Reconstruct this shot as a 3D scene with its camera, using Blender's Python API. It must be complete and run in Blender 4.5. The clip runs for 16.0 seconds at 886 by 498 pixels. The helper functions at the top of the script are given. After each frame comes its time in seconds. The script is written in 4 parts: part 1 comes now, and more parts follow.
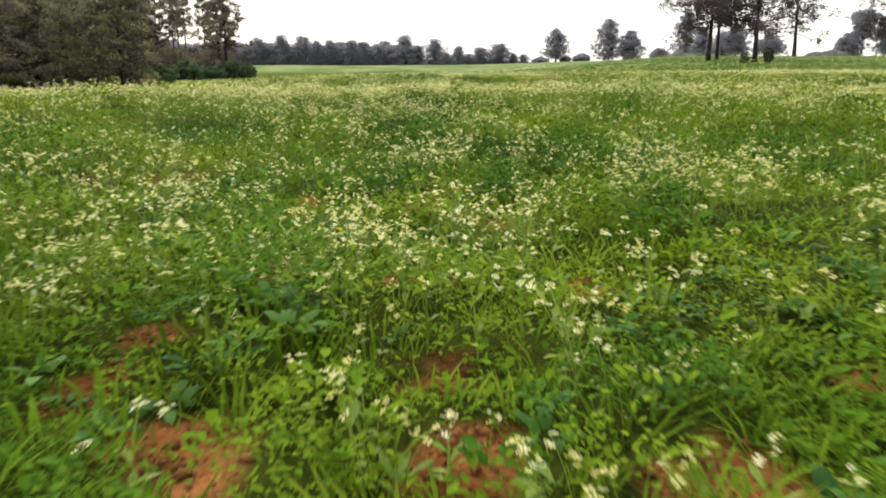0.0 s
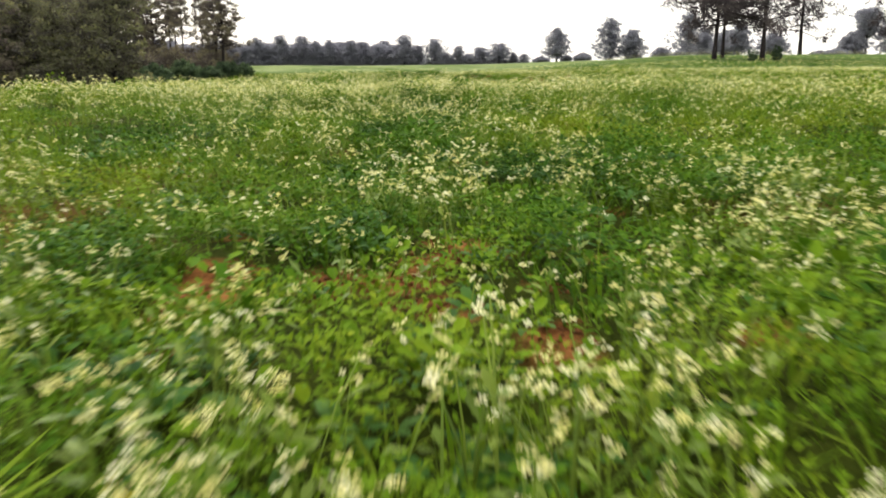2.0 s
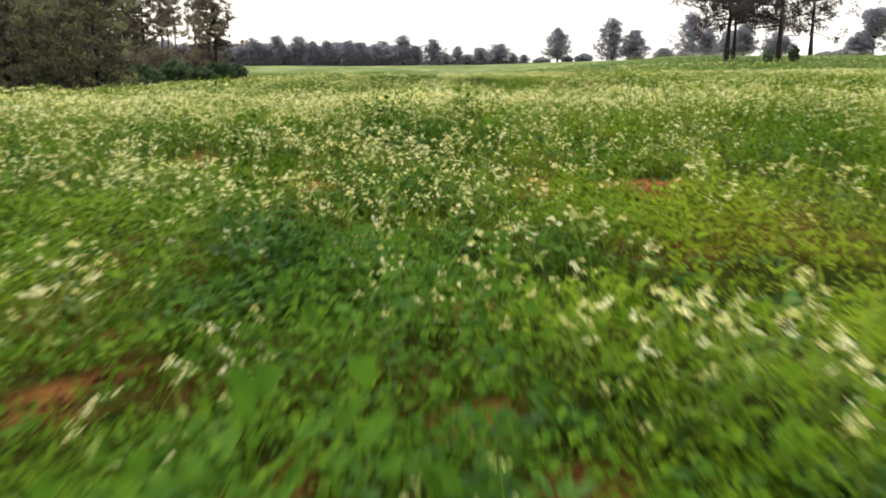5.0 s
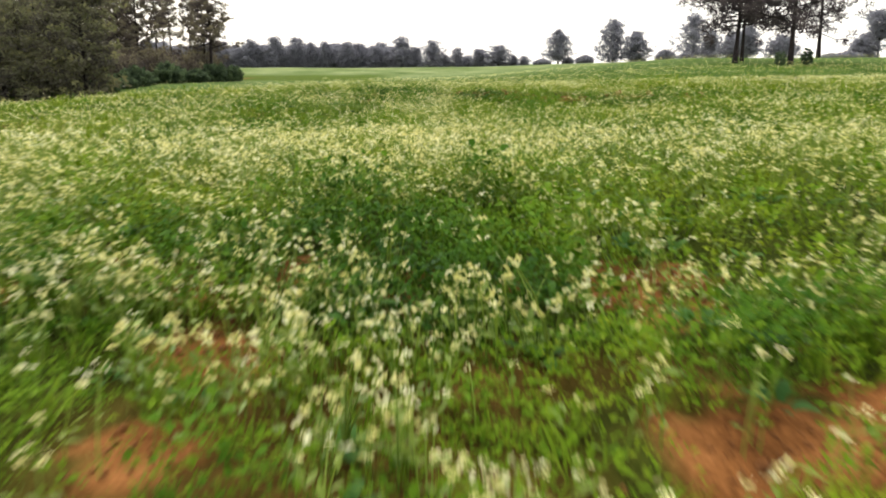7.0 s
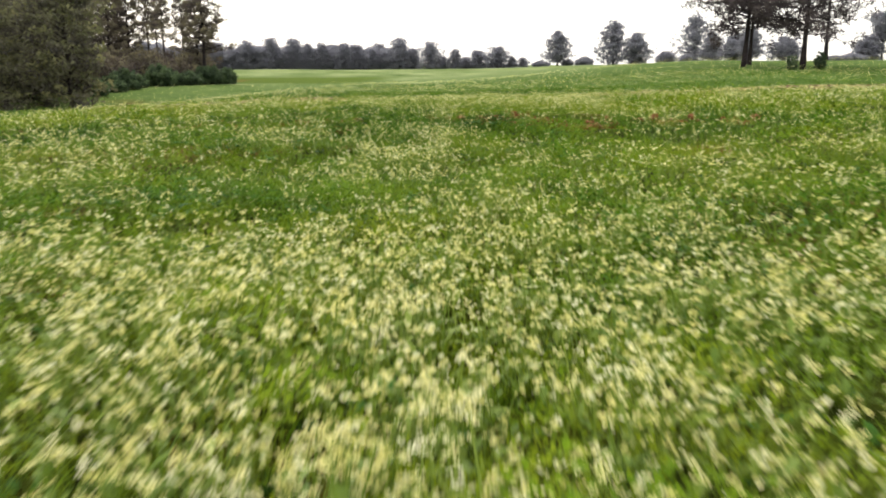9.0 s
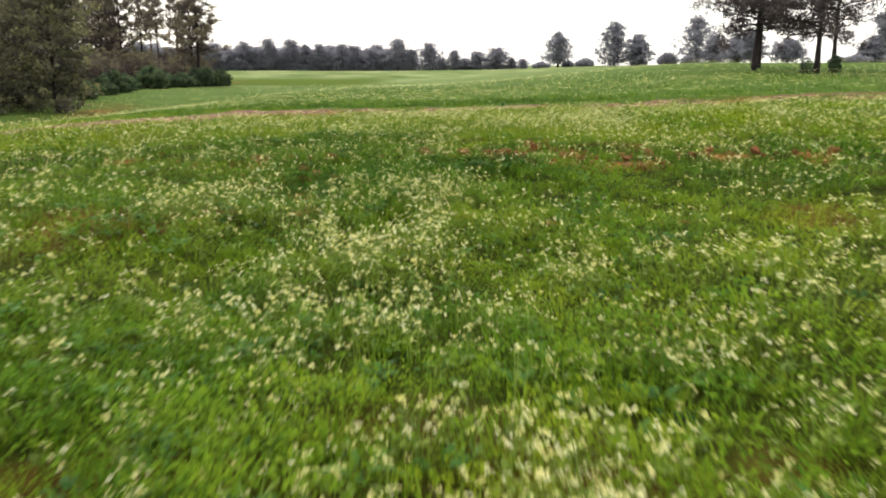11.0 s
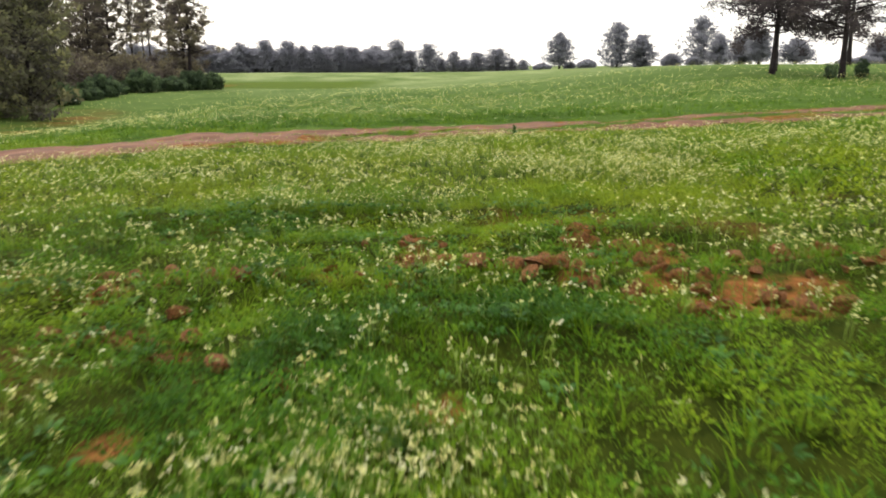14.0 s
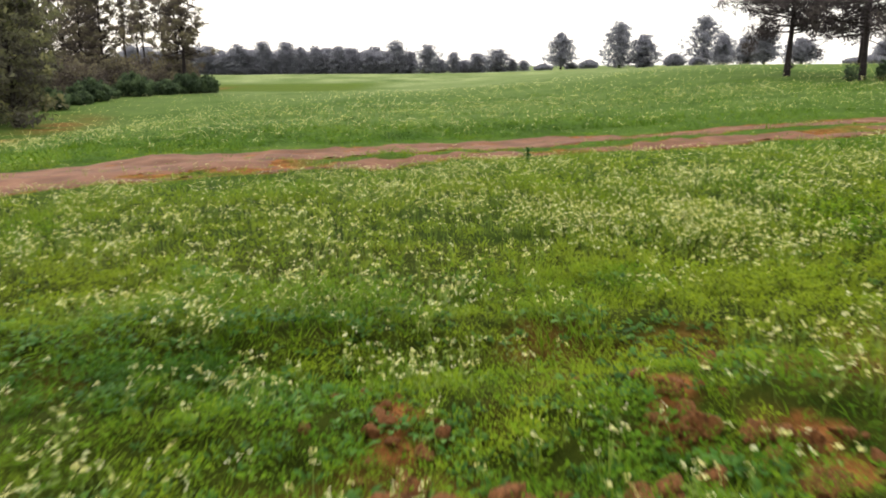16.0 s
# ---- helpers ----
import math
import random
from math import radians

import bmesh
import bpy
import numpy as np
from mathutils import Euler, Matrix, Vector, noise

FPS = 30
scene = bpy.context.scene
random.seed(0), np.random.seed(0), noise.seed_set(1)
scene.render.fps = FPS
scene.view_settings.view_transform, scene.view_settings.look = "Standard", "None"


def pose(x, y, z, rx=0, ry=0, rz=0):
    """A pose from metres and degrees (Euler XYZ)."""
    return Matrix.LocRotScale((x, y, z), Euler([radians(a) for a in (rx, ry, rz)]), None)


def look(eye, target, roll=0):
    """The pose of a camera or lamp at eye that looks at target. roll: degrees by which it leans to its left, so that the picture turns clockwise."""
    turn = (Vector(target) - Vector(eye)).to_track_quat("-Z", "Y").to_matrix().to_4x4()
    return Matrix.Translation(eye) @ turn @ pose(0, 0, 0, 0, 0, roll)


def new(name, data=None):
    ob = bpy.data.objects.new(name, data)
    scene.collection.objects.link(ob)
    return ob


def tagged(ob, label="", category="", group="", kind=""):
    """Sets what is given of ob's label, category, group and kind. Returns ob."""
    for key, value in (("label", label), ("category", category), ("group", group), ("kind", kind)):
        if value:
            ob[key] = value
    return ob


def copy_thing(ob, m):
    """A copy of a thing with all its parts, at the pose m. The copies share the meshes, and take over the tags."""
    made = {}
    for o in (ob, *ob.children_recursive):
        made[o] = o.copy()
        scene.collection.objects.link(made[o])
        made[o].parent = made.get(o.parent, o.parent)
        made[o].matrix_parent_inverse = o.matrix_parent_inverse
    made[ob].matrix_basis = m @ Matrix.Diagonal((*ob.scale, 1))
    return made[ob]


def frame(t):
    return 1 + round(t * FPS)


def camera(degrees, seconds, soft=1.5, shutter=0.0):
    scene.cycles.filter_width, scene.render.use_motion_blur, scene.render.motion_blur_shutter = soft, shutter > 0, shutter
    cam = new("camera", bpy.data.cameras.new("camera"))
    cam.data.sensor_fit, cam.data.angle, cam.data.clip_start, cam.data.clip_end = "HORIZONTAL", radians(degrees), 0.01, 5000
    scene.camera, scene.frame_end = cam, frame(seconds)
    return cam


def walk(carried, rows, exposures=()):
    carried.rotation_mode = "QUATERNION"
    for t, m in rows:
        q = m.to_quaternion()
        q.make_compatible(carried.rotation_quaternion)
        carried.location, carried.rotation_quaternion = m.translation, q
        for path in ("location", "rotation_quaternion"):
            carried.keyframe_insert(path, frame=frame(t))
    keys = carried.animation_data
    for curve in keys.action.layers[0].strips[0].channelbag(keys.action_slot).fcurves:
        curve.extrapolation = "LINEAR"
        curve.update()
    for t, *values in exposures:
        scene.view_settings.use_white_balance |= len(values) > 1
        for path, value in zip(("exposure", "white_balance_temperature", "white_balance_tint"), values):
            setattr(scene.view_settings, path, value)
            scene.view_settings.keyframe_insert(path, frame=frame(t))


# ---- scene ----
PATH = [
    (0.0, 0.015, 0.003, 0.924, -1.32, -13.98, -0.02),
    (0.5, 0.018, 0.367, 0.896, -1.31, -13.99, -0.05),
    (1.0, 0.023, 0.778, 0.873, -1.30, -13.99, -0.09),
    (1.5, 0.032, 1.236, 0.844, -1.30, -13.97, -0.12),
    (2.0, 0.041, 1.728, 0.812, -1.30, -13.96, -0.14),
    (2.5, 0.059, 2.260, 0.782, -1.31, -13.95, -0.15),
    (3.0, 0.073, 2.839, 0.748, -1.32, -13.95, -0.16),
    (3.5, 0.091, 3.458, 0.729, -1.32, -13.96, -0.15),
    (4.0, 0.112, 4.080, 0.749, -1.35, -13.95, -0.13),
    (4.5, 0.129, 4.740, 0.782, -1.37, -13.94, -0.10),
    (5.0, 0.152, 5.392, 0.813, -1.39, -13.93, -0.08),
    (5.5, 0.168, 6.032, 0.839, -1.40, -13.92, -0.07),
    (6.0, 0.179, 6.668, 0.866, -1.41, -13.89, -0.06),
    (6.5, 0.189, 7.305, 0.896, -1.43, -13.87, -0.05),
    (7.0, 0.200, 7.951, 0.934, -1.45, -13.84, -0.05),
    (7.5, 0.214, 8.613, 0.984, -1.49, -13.82, -0.05),
    (8.0, 0.235, 9.297, 1.049, -1.53, -13.81, -0.05),
    (8.5, 0.256, 9.987, 1.105, -1.56, -13.78, -0.04),
    (9.0, 0.277, 10.668, 1.161, -1.60, -13.78, -0.03),
    (9.5, 0.300, 11.332, 1.208, -1.63, -13.77, -0.01),
    (10.0, 0.317, 11.985, 1.266, -1.65, -13.76, 0.01),
    (10.5, 0.340, 12.630, 1.319, -1.67, -13.76, 0.02),
    (11.0, 0.367, 13.272, 1.370, -1.69, -13.75, 0.02),
    (11.5, 0.397, 13.913, 1.418, -1.70, -13.74, 0.02),
    (12.0, 0.426, 14.560, 1.464, -1.72, -13.73, 0.01),
    (12.5, 0.453, 15.216, 1.509, -1.73, -13.72, -0.00),
    (13.0, 0.475, 15.886, 1.552, -1.73, -13.70, -0.02),
    (13.5, 0.498, 16.564, 1.602, -1.72, -13.71, -0.05),
    (14.0, 0.515, 17.247, 1.646, -1.70, -13.72, -0.09),
    (14.5, 0.534, 17.927, 1.694, -1.68, -13.71, -0.14),
    (15.0, 0.551, 18.611, 1.745, -1.67, -13.71, -0.19),
    (15.5, 0.575, 19.292, 1.803, -1.65, -13.72, -0.26),
    (16.0, 0.603, 20.000, 1.830, -1.66, -13.70, -0.32),
]


def eye_pose(x, y, z, yaw, pitch, roll):
    a, p = radians(yaw), radians(pitch)
    ahead = Vector((-math.sin(a) * math.cos(p), math.cos(a) * math.cos(p), math.sin(p)))
    eye = Vector((x, y, z))
    return look(eye, eye + ahead, roll)


cam = camera(60.0, 16.0, soft=1.9, shutter=0.7)
walk(cam, [(t, eye_pose(*row)) for t, *row in PATH])

# ---- sky and sun: bright even overcast ----
world = bpy.data.worlds.new("world")
scene.world = world
world.use_nodes = True
wn, wl = world.node_tree.nodes, world.node_tree.links
wn.clear()
sky = wn.new("ShaderNodeTexSky")
sky.sky_type, sky.sun_disc = "NISHITA", False
sky.sun_elevation, sky.sun_rotation = radians(48), radians(-25)
sky.air_density, sky.dust_density = 1.0, 3.0
sky_bg = wn.new("ShaderNodeBackground")
sky_bg.inputs["Strength"].default_value = 0.05
cloud_co = wn.new("ShaderNodeTexCoord")
cloud_noise = wn.new("ShaderNodeTexNoise")
cloud_noise.inputs["Scale"].default_value = 2.2
cloud_noise.inputs["Detail"].default_value = 4
cloud_ramp = wn.new("ShaderNodeValToRGB")
cloud_ramp.color_ramp.elements[0].position, cloud_ramp.color_ramp.elements[0].color = 0.3, (0.85, 0.82, 0.77, 1)
cloud_ramp.color_ramp.elements[1].position, cloud_ramp.color_ramp.elements[1].color = 0.7, (1.0, 0.96, 0.89, 1)
cloud_bg = wn.new("ShaderNodeBackground")
cloud_bg.inputs["Strength"].default_value = 1.3
both, world_out = wn.new("ShaderNodeAddShader"), wn.new("ShaderNodeOutputWorld")
wl.new(cloud_co.outputs["Generated"], cloud_noise.inputs["Vector"])
wl.new(cloud_noise.outputs["Fac"], cloud_ramp.inputs["Fac"])
wl.new(cloud_ramp.outputs["Color"], cloud_bg.inputs["Color"])
wl.new(sky.outputs["Color"], sky_bg.inputs["Color"])
wl.new(sky_bg.outputs[0], both.inputs[0])
wl.new(cloud_bg.outputs[0], both.inputs[1])
wl.new(both.outputs[0], world_out.inputs["Surface"])

sun_data = bpy.data.lights.new("sun", "SUN")
sun_data.energy, sun_data.angle, sun_data.color = 2.0, radians(13), (1.0, 0.95, 0.87)
sun = new("sun", sun_data)
sun.matrix_world = look((-30, 60, 70), (0, 0, 0))
scene.view_settings.exposure = 0.38

# ---- materials ----


def nodes_of(name):
    m = bpy.data.materials.new(name)
    m.use_nodes = True
    n, l = m.node_tree.nodes, m.node_tree.links
    n.clear()
    out = n.new("ShaderNodeOutputMaterial")
    return m, n, l, out


def ramp(n, stops):
    r = n.new("ShaderNodeValToRGB")
    e = r.color_ramp.elements
    while len(e) < len(stops):
        e.new(0.5)
    for item, (p, c) in zip(e, stops):
        item.position, item.color = p, (*c, 1)
    return r


def leaf_material(name, stops, thin=0.35, rough=0.55, grain=60.0, gloss=0.25):
    """Foliage: colour by each leaf's own tint, mottled, with light passing through."""
    m, n, l, out = nodes_of(name)
    tint = n.new("ShaderNodeAttribute")
    tint.attribute_name = "tint"
    co = n.new("ShaderNodeTexCoord")
    mottle = n.new("ShaderNodeTexNoise")
    mottle.inputs["Scale"].default_value, mottle.inputs["Detail"].default_value = grain, 3
    l.new(co.outputs["Object"], mottle.inputs["Vector"])
    add = n.new("ShaderNodeMath")
    add.operation = "MULTIPLY_ADD"
    add.inputs[1].default_value, add.inputs[2].default_value = 0.3, -0.15
    l.new(mottle.outputs["Fac"], add.inputs[0])
    total = n.new("ShaderNodeMath")
    total.operation = "ADD"
    l.new(tint.outputs["Fac"], total.inputs[0])
    l.new(add.outputs[0], total.inputs[1])
    r = ramp(n, stops)
    l.new(total.outputs[0], r.inputs["Fac"])
    p = n.new("ShaderNodeBsdfPrincipled")
    p.inputs["Roughness"].default_value = rough
    p.inputs["Specular IOR Level"].default_value = gloss
    l.new(r.outputs["Color"], p.inputs["Base Color"])
    tr = n.new("ShaderNodeBsdfTranslucent")
    l.new(r.outputs["Color"], tr.inputs["Color"])
    mix = n.new("ShaderNodeMixShader")
    mix.inputs[0].default_value = thin
    l.new(p.outputs[0], mix.inputs[1])
    l.new(tr.outputs[0], mix.inputs[2])
    l.new(mix.outputs[0], out.inputs["Surface"])
    return m


def rough_material(name, stops, scale=6.0, bump=0.4, rough=0.9, dist=0.02, fine=90.0):
    """Earth and bark: two scales of colour and relief."""
    m, n, l, out = nodes_of(name)
    co = n.new("ShaderNodeTexCoord")
    a, b = n.new("ShaderNodeTexNoise"), n.new("ShaderNodeTexNoise")
    a.inputs["Scale"].default_value, a.inputs["Detail"].default_value = scale, 6
    b.inputs["Scale"].default_value, b.inputs["Detail"].default_value = fine, 4
    l.new(co.outputs["Object"], a.inputs["Vector"])
    l.new(co.outputs["Object"], b.inputs["Vector"])
    mixv = n.new("ShaderNodeMath")
    mixv.operation = "MULTIPLY_ADD"
    mixv.inputs[1].default_value = 0.35
    l.new(b.outputs["Fac"], mixv.inputs[0])
    half = n.new("ShaderNodeMath")
    half.operation = "MULTIPLY"
    half.inputs[1].default_value = 0.65
    l.new(a.outputs["Fac"], half.inputs[0])
    l.new(half.outputs[0], mixv.inputs[2])
    r = ramp(n, stops)
    l.new(mixv.outputs[0], r.inputs["Fac"])
    p = n.new("ShaderNodeBsdfPrincipled")
    p.inputs["Roughness"].default_value = rough
    p.inputs["Specular IOR Level"].default_value = 0.2
    l.new(r.outputs["Color"], p.inputs["Base Color"])
    bp = n.new("ShaderNodeBump")
    bp.inputs["Strength"].default_value, bp.inputs["Distance"].default_value = bump, dist
    l.new(mixv.outputs[0], bp.inputs["Height"])
    l.new(bp.outputs[0], p.inputs["Normal"])
    l.new(p.outputs[0], out.inputs["Surface"])
    return m


SOIL_STOPS = [(0.32, (0.046, 0.018, 0.005)), (0.5, (0.166, 0.067, 0.020)), (0.7, (0.325, 0.142, 0.048))]
SOIL = rough_material("red_soil", SOIL_STOPS, 5.0, 0.8, 0.92, 0.03)
TRACK = rough_material("packed_soil", [(0.3, (0.060, 0.025, 0.013)), (0.5, (0.125, 0.056, 0.030)), (0.7, (0.205, 0.100, 0.056))], 1.6, 0.35, 0.92, 0.012, 22.0)
BARK = rough_material("pine_bark", [(0.35, (0.012, 0.009, 0.009)), (0.55, (0.026, 0.020, 0.020)), (0.7, (0.05, 0.039, 0.038))], 3.0, 0.8, 0.95, 0.05, 14.0)
COVER = leaf_material("weed_leaf", [(0.0, (0.020, 0.060, 0.006)), (0.3, (0.056, 0.130, 0.007)), (0.6, (0.122, 0.204, 0.009)), (1.0, (0.215, 0.258, 0.012))], 0.14, 0.7, gloss=0.04)
GRASS = leaf_material("grass_blade", [(0.0, (0.042, 0.096, 0.007)), (0.5, (0.112, 0.200, 0.009)), (1.0, (0.210, 0.275, 0.026))], 0.25, 0.7, gloss=0.04)
RADISH = leaf_material("radish_leaf", [(0.0, (0.022, 0.068, 0.011)), (0.5, (0.052, 0.140, 0.018)), (1.0, (0.105, 0.210, 0.040))], 0.3, 0.6, gloss=0.1)
STEM = leaf_material("green_stem", [(0.0, (0.085, 0.155, 0.014)), (1.0, (0.205, 0.275, 0.036))], 0.3)
PETAL = leaf_material("cream_petal", [(0.0, (0.67, 0.625, 0.20)), (0.5, (0.775, 0.735, 0.32)), (1.0, (0.85, 0.83, 0.56))], 0.4, 0.6, 200.0, 0.1)
YELLOW = leaf_material("yellow_petal", [(0.0, (0.75, 0.55, 0.02)), (1.0, (0.85, 0.70, 0.05))], 0.35, 0.6)
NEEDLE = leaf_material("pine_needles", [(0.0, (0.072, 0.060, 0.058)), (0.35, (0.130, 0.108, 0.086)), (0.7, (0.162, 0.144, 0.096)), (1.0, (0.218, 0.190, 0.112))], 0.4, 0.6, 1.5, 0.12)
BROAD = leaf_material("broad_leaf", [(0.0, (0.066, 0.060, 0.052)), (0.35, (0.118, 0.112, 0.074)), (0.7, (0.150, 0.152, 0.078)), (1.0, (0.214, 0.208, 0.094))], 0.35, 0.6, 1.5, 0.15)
# Needles of the right-hand pines, darkened: their backlit shade is put into the colour.
BACKLIT_NEEDLE = leaf_material("backlit_needles", [(0.0, (0.036, 0.028, 0.032)), (0.5, (0.064, 0.051, 0.055)), (1.0, (0.100, 0.083, 0.076))], 0.25, 0.6, 1.5, 0.1)
# Crown leaves of far trees, paled and blued: haze put into the base colour.
HAZED_LEAF = leaf_material("hazed_crown_leaf", [(0.0, (0.222, 0.224, 0.268)), (0.5, (0.246, 0.249, 0.289)), (1.0, (0.268, 0.272, 0.301))], 0.6, 0.7, 1.0, 0.2)
BUSH = leaf_material("bush_leaf", [(0.0, (0.042, 0.064, 0.036)), (0.5, (0.075, 0.112, 0.056)), (1.0, (0.120, 0.170, 0.080))], 0.35, 0.6, 1.5, 0.12)


def field_material():
    """The sheet of ground: red soil, with low turf where the cover attribute says that it grows, and mown grass."""
    m, n, l, out = nodes_of("field_ground")
    co = n.new("ShaderNodeTexCoord")

    def noise_of(scale, detail):
        t = n.new("ShaderNodeTexNoise")
        t.inputs["Scale"].default_value, t.inputs["Detail"].default_value = scale, detail
        l.new(co.outputs["Object"], t.inputs["Vector"])
        return t

    big, mid, fine = noise_of(0.35, 5), noise_of(5, 6), noise_of(70, 4)
    soil = ramp(n, SOIL_STOPS)
    sum_ = n.new("ShaderNodeMath")
    sum_.operation = "MULTIPLY_ADD"
    sum_.inputs[1].default_value = 0.4
    sc = n.new("ShaderNodeMath")
    sc.operation = "MULTIPLY"
    sc.inputs[1].default_value = 0.6
    l.new(mid.outputs["Fac"], sc.inputs[0])
    l.new(fine.outputs["Fac"], sum_.inputs[0])
    l.new(sc.outputs[0], sum_.inputs[2])
    l.new(sum_.outputs[0], soil.inputs["Fac"])
    turf = ramp(n, [(0.3, (0.022, 0.050, 0.007)), (0.5, (0.044, 0.086, 0.011)), (0.7, (0.086, 0.128, 0.025))])
    tsum = n.new("ShaderNodeMath")
    tsum.operation = "MULTIPLY_ADD"
    tsum.inputs[1].default_value = 0.5
    tsc = n.new("ShaderNodeMath")
    tsc.operation = "MULTIPLY"
    tsc.inputs[1].default_value = 0.5
    l.new(big.outputs["Fac"], tsc.inputs[0])
    l.new(mid.outputs["Fac"], tsum.inputs[0])
    l.new(tsc.outputs[0], tsum.inputs[2])
    l.new(tsum.outputs[0], turf.inputs["Fac"])
    mown = ramp(n, [(0.35, (0.052, 0.084, 0.009)), (0.65, (0.076, 0.112, 0.013))])
    l.new(tsum.outputs[0], mown.inputs["Fac"])
    bloom = n.new("ShaderNodeAttribute")
    bloom.attribute_name = "bloom"
    streak = noise_of(1.6, 8)
    drift = noise_of(0.13, 6)
    blend = n.new("ShaderNodeMath")
    blend.operation = "MULTIPLY_ADD"
    blend.inputs[1].default_value = 0.4
    wide_part = n.new("ShaderNodeMath")
    wide_part.operation = "MULTIPLY"
    wide_part.inputs[1].default_value = 0.6
    l.new(drift.outputs["Fac"], wide_part.inputs[0])
    l.new(streak.outputs["Fac"], blend.inputs[0])
    l.new(wide_part.outputs[0], blend.inputs[2])
    fleck = ramp(n, [(0.28, (0, 0, 0)), (0.72, (1, 1, 1))])
    l.new(blend.outputs[0], fleck.inputs["Fac"])
    amount = n.new("ShaderNodeMath")
    amount.operation = "MULTIPLY"
    l.new(bloom.outputs["Fac"], amount.inputs[0])
    l.new(fleck.outputs["Color"], amount.inputs[1])
    flowery = n.new("ShaderNodeMix")
    flowery.data_type = "RGBA"
    flowery.inputs[7].default_value = (0.265, 0.305, 0.140, 1)
    l.new(amount.outputs[0], flowery.inputs["Factor"])
    l.new(turf.outputs["Color"], flowery.inputs[6])
    cover, short = n.new("ShaderNodeAttribute"), n.new("ShaderNodeAttribute")
    cover.attribute_name, short.attribute_name = "cover", "mown"
    # Dark undergrowth green; the shade between near plants is put into this colour.
    gap_shade = ramp(n, [(0.35, (0.011, 0.020, 0.003)), (0.65, (0.034, 0.054, 0.006))])
    l.new(sum_.outputs[0], gap_shade.inputs["Fac"])
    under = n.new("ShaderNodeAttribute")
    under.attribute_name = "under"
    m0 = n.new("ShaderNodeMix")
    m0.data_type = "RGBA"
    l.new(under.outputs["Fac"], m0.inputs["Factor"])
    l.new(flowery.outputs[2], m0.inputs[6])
    l.new(gap_shade.outputs["Color"], m0.inputs[7])
    m1, m2 = n.new("ShaderNodeMix"), n.new("ShaderNodeMix")
    m1.data_type = m2.data_type = "RGBA"
    l.new(short.outputs["Fac"], m1.inputs["Factor"])
    l.new(m0.outputs[2], m1.inputs[6])
    l.new(mown.outputs["Color"], m1.inputs[7])
    l.new(cover.outputs["Fac"], m2.inputs["Factor"])
    l.new(soil.outputs["Color"], m2.inputs[6])
    l.new(m1.outputs[2], m2.inputs[7])
    p = n.new("ShaderNodeBsdfPrincipled")
    p.inputs["Roughness"].default_value = 0.95
    p.inputs["Specular IOR Level"].default_value = 0.02
    l.new(m2.outputs[2], p.inputs["Base Color"])
    bp = n.new("ShaderNodeBump")
    bp.inputs["Strength"].default_value, bp.inputs["Distance"].default_value = 0.6, 0.03
    l.new(sum_.outputs[0], bp.inputs["Height"])
    l.new(bp.outputs[0], p.inputs["Normal"])
    l.new(p.outputs[0], out.inputs["Surface"])
    return m


FIELD = field_material()

# ---- shape of the land ----


def ease(a, b, v):
    t = np.clip((np.asarray(v, float) - a) / (b - a), 0, 1)
    return t * t * (3 - 2 * t)


def lattice(ix, iy, seed):
    h = (ix * 374761393 + iy * 668265263 + seed * 974711) & 0x7FFFFFFF
    h = ((h ^ (h >> 13)) * 1274126177) & 0x7FFFFFFF
    return ((h ^ (h >> 16)) & 0xFFFF) / 65535.0


def value_noise(x, y, size, seed):
    """Smooth noise from 0 to 1 with blots of about the given size in metres."""
    u, v = np.asarray(x) / size + 1000.0, np.asarray(y) / size + 1000.0
    i, j = np.floor(u).astype(np.int64), np.floor(v).astype(np.int64)
    a, b = u - i, v - j
    a, b = a * a * (3 - 2 * a), b * b * (3 - 2 * b)
    low = lattice(i, j, seed) * (1 - a) + lattice(i + 1, j, seed) * a
    high = lattice(i, j + 1, seed) * (1 - a) + lattice(i + 1, j + 1, seed) * a
    return low * (1 - b) + high * b


def blots(x, y, size, seed):
    return 0.55 * value_noise(x, y, size, seed) + 0.3 * value_noise(x, y, size / 2.3, seed + 1) + 0.15 * value_noise(x, y, size / 5.1, seed + 2)


def track_middle(x):
    x = np.asarray(x, float)
    return 36.1 + 0.46 * x - 0.004 * x * x


def track_place(x, y):
    """Metres across the track, from its middle; positive on the far side."""
    return (np.asarray(y, float) - track_middle(x)) * 0.9


def bare_track(x, y):
    """How bare the two lanes of the track are, 0 to 1."""
    x = np.asarray(x, float)
    v = track_place(x, y) + 0.3 * (value_noise(x, y, 2.6, 41) - 0.5) + 0.45 * (value_noise(x, y, 0.35, 42) - 0.5)
    slim = ease(3, 9, x)
    far_lane = ease(-0.25, 0.1, v - 0.35 * slim) * (1 - ease(2.2, 2.5, v + 0.75 * slim))
    near_lane = ease(-2.35, -1.95, v + 0.35 * slim) * (1 - ease(-1.1, -0.8, v - 0.2 * slim)) * ease(0.25, 0.75, value_noise(x, y, 1.5, 43) + 0.3 + 0.12 * slim)
    join = ease(0.4, 3.0, -x) * 0.9
    middle = ease(-1.5, -1.1, v) * (1 - ease(-0.1, 0.2, v)) * join
    return np.maximum(np.maximum(far_lane, near_lane), middle)


